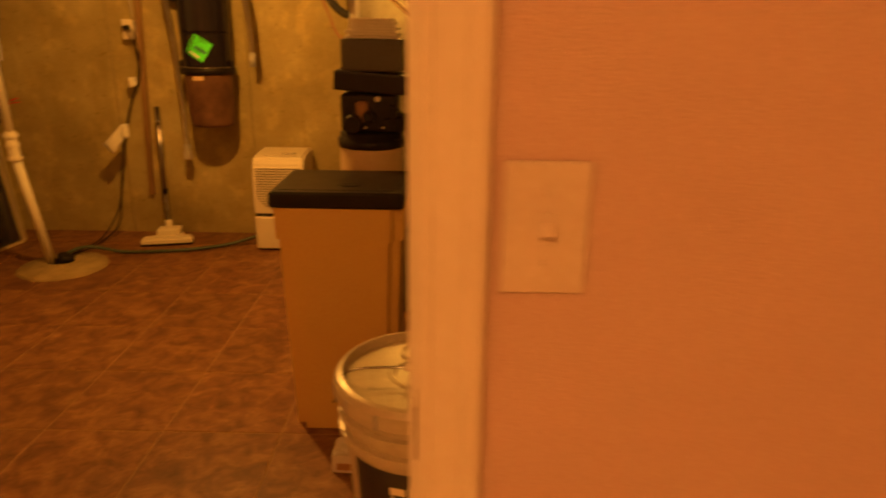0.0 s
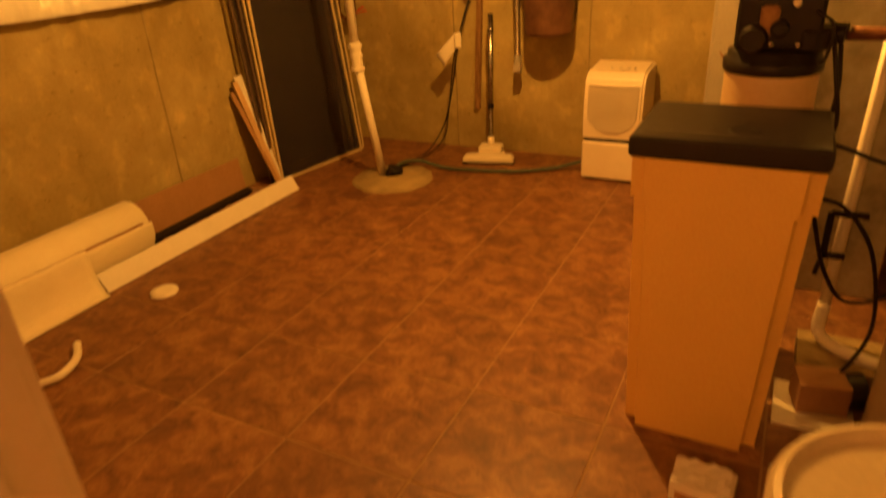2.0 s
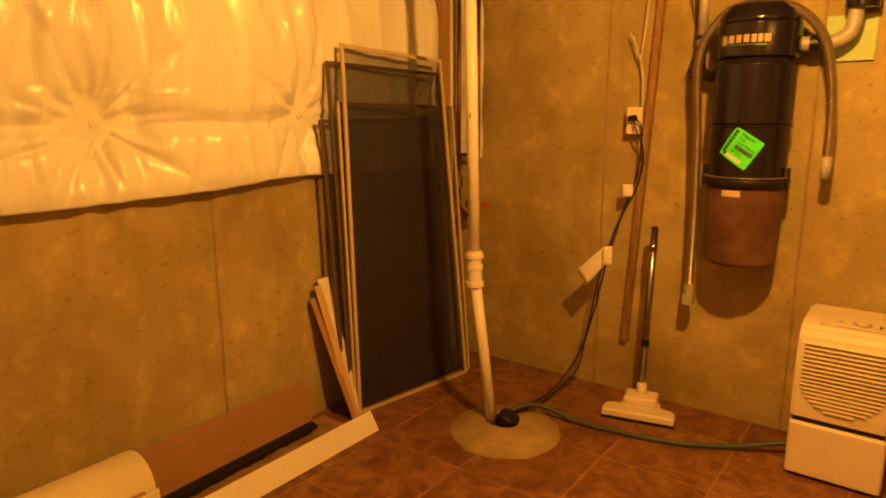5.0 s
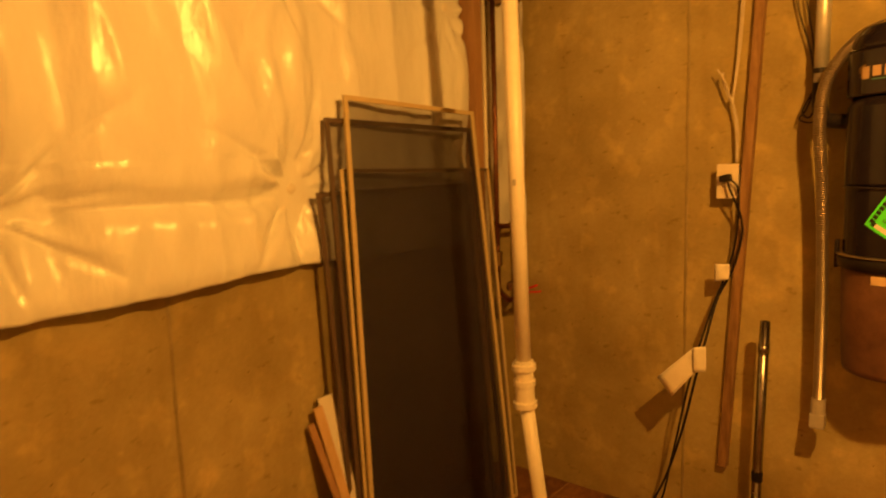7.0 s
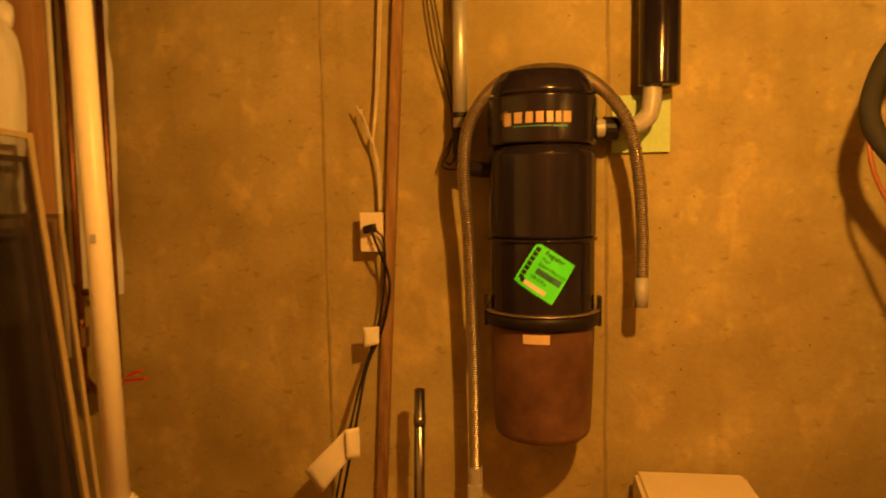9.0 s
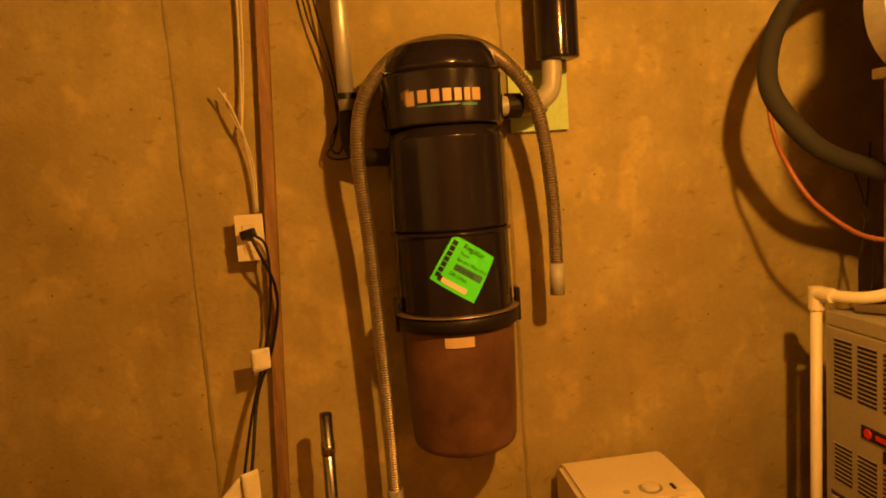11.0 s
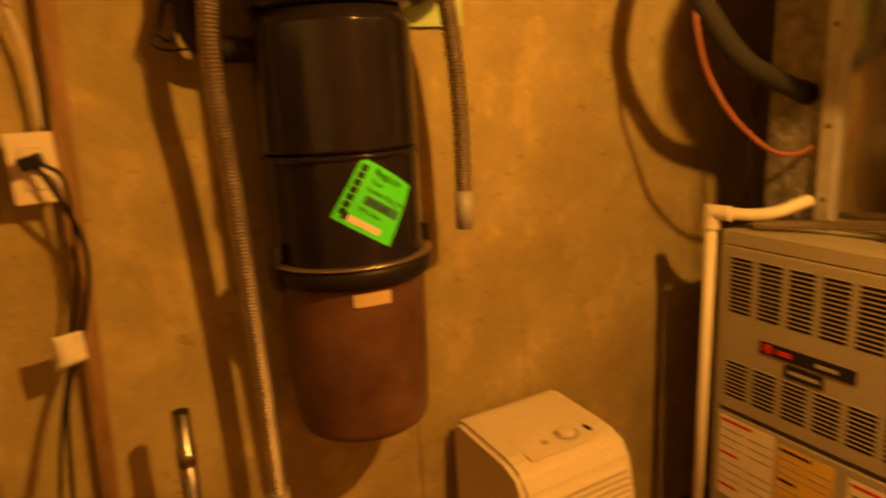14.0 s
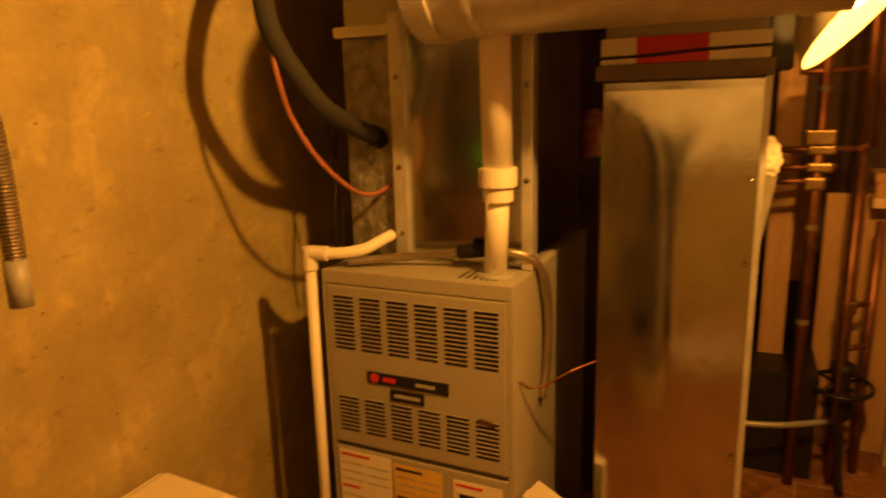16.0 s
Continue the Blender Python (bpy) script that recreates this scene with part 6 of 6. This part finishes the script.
part("lamp_cord", tube([CM @ Vector((0, 0, 0.175)), (0.09, 3.40, 1.9), (0.1, 3.41, 2.06)], 0.004, 8), BLACK, cl, smooth=True)
part("clamp_arm", bar(CM @ Vector((0, 0, 0.15)), (0.09, 3.40, 1.95), 0.012, 0.006, (0, 1, 0)), GALVDULL, cl)

mani = thing("copper_manifold", (0.75, 3.25, 0), "upright copper water pipes with crossing branches and valves", "pipe")
for x, y, z0, z1, r in ((0.75, 3.262, 0.0, 2.06, 0.019), (0.80, 3.135, 1.205, 2.06, 0.0125), (0.82, 3.10, 1.205, 2.06, 0.0105), (0.80, 3.13, 0.0, 1.19, 0.011), (0.85, 3.12, 0.0, 1.15, 0.020), (0.92, 3.04, 0.0, 0.95, 0.016)):
    part("upright_pipe", tube([(x, y, z0), (x, y, z1)], r, 14, smooth=0), COPPER, mani, smooth=True)
for a, b, r in (((0.72, 3.385, 1.207), (0.80, 3.115, 1.207), 0.0105), ((0.72, 3.385, 1.148), (0.78, 3.205, 1.148), 0.0105), ((0.72, 3.38, 1.103), (0.76, 3.24, 1.103), 0.0105), ((0.72, 3.335, 1.452), (0.80, 3.135, 1.458), 0.010), ((0.85, 3.12, 0.66), (0.92, 3.04, 0.66), 0.010), ((0.85, 3.12, 0.50), (0.92, 3.04, 0.50), 0.010)):
    part("branch_pipe", tube([a, b], r, 12, smooth=0), COPPER, mani, smooth=True)
for (x, y, z), (a, b, c) in (((0.75, 3.262, 1.245), (0.030, 0.044, 0.026)), ((0.752, 3.255, 1.205), (0.024, 0.040, 0.016)), ((0.752, 3.255, 1.148), (0.024, 0.038, 0.016)), ((0.752, 3.265, 1.095), (0.024, 0.030, 0.022)), ((0.85, 3.12, 0.66), (0.026, 0.026, 0.024))):
    part("fitting", turned(box(-a, a, -b, b, -c, c, 0.008), pose(x, y, z)), BRASS, mani, "brass tee fitting")
for z in (0.62, 0.95, 1.40):
    part("pipe_strap", tube([(0.75, 3.262, z - 0.009), (0.75, 3.262, z + 0.009)], 0.0215, 14, smooth=0), BROWNSTEEL, mani)
part("elbow", tube([(0.80, 3.135, 1.22), (0.80, 3.13, 1.205), (0.79, 3.15, 1.205)], 0.0145, 12), COPPER, mani, smooth=True)
gate = part("gate_valve", lathe([(0.026, 0.0), (0.045, 0.02), (0.045, 0.09), (0.030, 0.11), (0.030, 0.17), (0.042, 0.18), (0.042, 0.21), (0.022, 0.22)], (0.835, 3.115, 0.24), 24), BLACK, mani, "black iron gate valve", smooth=True)
wheel = bmesh.new()
ring = [(0.835 + 0.095 * math.cos(2 * math.pi * k / 24), 3.115 + 0.095 * math.sin(2 * math.pi * k / 24), 0.372 + 0.012 * math.cos(2 * math.pi * k / 24)) for k in range(25)]
tube(ring, 0.008, 10, bm=wheel, smooth=2)
for k in range(4):
    a = math.pi / 4 + k * math.pi / 2
    bar((0.835, 3.115, 0.372), (0.835 + 0.092 * math.cos(a), 3.115 + 0.092 * math.sin(a), 0.372 + 0.012 * math.cos(a)), 0.010, 0.006, (0, 0, 1), bm=wheel)
part("valve_wheel", wheel, BLACK, gate, "dark round valve wheel", smooth=True)
part("drain_pipe", tube([(0.58, 3.44, 0.285), (0.62, 3.30, 0.285), (0.70, 3.17, 0.284)], 0.011, 12), GALVDULL, mani, "dull grey drain pipe", smooth=True)
part("drain_hose", tube([(0.70, 3.17, 0.284), (0.725, 3.14, 0.27), (0.735, 3.12, 0.20), (0.73, 3.11, 0.08), (0.72, 3.10, 0.013)], 0.014, 10), BLACK, mani, "black drain hose", smooth=True)
whole("tan_wall_panel", box(1.10, 1.125, 2.62, 3.19, 0.0, 1.02, 0.004), WOOD, "tan board panel standing behind the copper pipes", "panel")
crate = thing("cardboard_box", (1.05, 2.98, 1.021), "tan cardboard box on the board panel's ledge", "box")
part("carton_body", box(0.99, 1.17, 2.80, 3.055, 1.0215, 1.075, 0.004), CARD, crate)
part("carton_lid", box(0.985, 1.175, 2.795, 3.06, 1.0755, 1.108, 0.004), CARD, crate, "closed cardboard lid")
part("ledge", box(0.985, 1.0995, 2.78, 3.06, 0.985, 1.021, 0.003), WOODPALE, crate, "wooden ledge")
# added box in the heater's colour, standing in for its side
whole("grey_side_cabinet", box(1.0, 1.06, 2.72, 2.93, 0.0, 0.62, 0.006), HEATER, "grey upright box standing in for the water heater's side", "cabinet")
whole("back_stud", box(1.0, 1.038, 3.30, 3.385, 0.0, 2.06, 0.003), WOOD, "upright pale wooden stud in the dark mechanical corner", "stud")
whole("back_board", box(1.15, 1.18, 3.225, 3.335, 0.66, 1.06, 0.004), CARD, "brown board fixed behind the copper pipes", "board")
dark = thing("dark_equipment_case", (1.3, 3.35, 0), "black metal equipment case in the dark mechanical corner", "equipment")
part("case_body", box(1.19, 1.44, 3.20, 3.47, 0.401, 0.672, 0.006), BLACK, dark)
# added black block that stands for the shade on the floor here
part("case_base", box(0.80, 1.44, 3.185, 3.52, 0.0, 0.40, 0.006), BLACK, dark)
part("case_door", box(1.182, 1.1895, 3.215, 3.455, 0.42, 0.65, 0.003), BLACK, dark)
part("case_handle", box(1.170, 1.1815, 3.32, 3.328, 0.47, 0.60, 0.002), FURNACEDARK, dark)
whole("dark_upper_duct", box(0.40, 0.62, 3.37, 3.47, 1.455, 2.05, 0.006), BLUESTEEL, "dark blue painted duct hanging behind the return duct", "duct")
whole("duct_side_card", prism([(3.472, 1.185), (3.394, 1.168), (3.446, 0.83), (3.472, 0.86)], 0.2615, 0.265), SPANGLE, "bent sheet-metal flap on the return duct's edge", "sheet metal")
wad = bmesh.new()
bmesh.ops.create_icosphere(wad, subdivisions=4, radius=1.0)
for v in wad.verts:
    n = v.co.normalized()
    k = 1 + 0.22 * noise.noise(n * 2.3) - 0.22 * abs(noise.noise(n * 5.0 + Vector((3, 1, 7))))
    v.co = Vector((0.032 * n.x * k, 0.036 * n.y * k, 0.062 * n.z * k + 0.05)) + Vector((0.30, 3.421, 1.160))
whole("paper_wad", wad, PAPER, "crumpled white paper stuffed behind the return duct flap", "paper")
whole("labelled_jug", turned(lathe([(0.05, 0.0), (0.055, 0.01), (0.055, 0.13), (0.03, 0.16), (0.02, 0.165)], segments=24), pose(0.6, 3.975, 1.19)), REDLABEL, "faded red and white printed container in the dark gap", "container", smooth=True)
# added support for the container, dark like the shaded gap round it
whole("dark_stand", box(0.42, 0.80, 3.90, 4.08, 0.0, 1.19, 0.003), GAPDARK, "added dark stand holding up the container in the shaded gap", "stand")
cart = thing("white_carton", (-0.28, 3.83, 0), "flattened white carton with red print beside the furnace", "box")
part("carton_body", box(-0.40, -0.372, 3.762, 3.892, 0.0, CARTON_TOP, 0.002), PAPER, cart)
flap = bmesh.new()
vs_ = [flap.verts.new(p) for p in ((-0.402, 3.893, CARTON_TOP), (-0.402, 3.765, CARTON_TOP), (-0.388, 3.858, CARTON_TOP + 0.042))]
flap.faces.new(vs_)
thicken(flap, 0.002)
part("torn_flap", flap, PAPER, cart)
bars([(-3.888, -3.868, CARTON_TOP - 0.03, CARTON_TOP - 0.008), (-3.80, -3.775, CARTON_TOP - 0.03, CARTON_TOP - 0.012)], Matrix.Translation((-0.4006, 0, 0)) @ Matrix(((0, 0, -1, 0), (-1, 0, 0, 0), (0, 1, 0, 0), (0, 0, 0, 1))), REDPRINT, cart, "print_patch")

# ---- ceiling lamp over the room and in the hall ----
for at, lab in ((LAMP, "bare bulb in a porcelain holder under the joists"), (HALL, "bare bulb in a porcelain holder on the hall ceiling")):
    ceil_z = 2.06 if at is LAMP else 2.198
    ob = thing("ceiling_lamp", (at.x, at.y, ceil_z), lab, "lamp")
    part("holder", lathe([(0.035, -0.012), (0.05, -0.008), (0.055, 0.0)], (at.x, at.y, ceil_z), 28), WHITE, ob, smooth=True)
    part("bulb", lathe([(0.004, -0.036), (0.014, -0.032), (0.018, -0.024), (0.012, -0.0125)], (at.x, at.y, ceil_z), 20), BULB, ob, smooth=True)

# ---- floor tiles ----
PITCH = 0.402
tile_bm = box(-PITCH / 2 + 0.0028, PITCH / 2 - 0.0028, -PITCH / 2 + 0.0028, PITCH / 2 - 0.0028, -0.006, 0.0, 0.001, 1)
tile_mesh = bpy.data.meshes.new("tile")
tile_bm.to_mesh(tile_mesh)
tile_bm.free()
tile_mesh.materials.append(TILE)
for i in range(-6, 8):
    for j in range(-4, 7):
        cx_, cy_ = -0.845 + PITCH * (i + 0.5), 2.435 + PITCH * (j + 0.5)
        if cx_ > RIGHT + 0.1 or cx_ < LEFT - 0.2 or cy_ < WALL0 + 0.05 or cy_ > FAR + 0.15:
            continue
        ob = new("tile", tile_mesh)
        ob.location = (cx_, cy_, random.uniform(-0.0006, 0.0))
        ob.rotation_euler = (random.uniform(-0.0012, 0.0012), random.uniform(-0.0012, 0.0012), random.uniform(-0.001, 0.001))
        ob.parent = floor
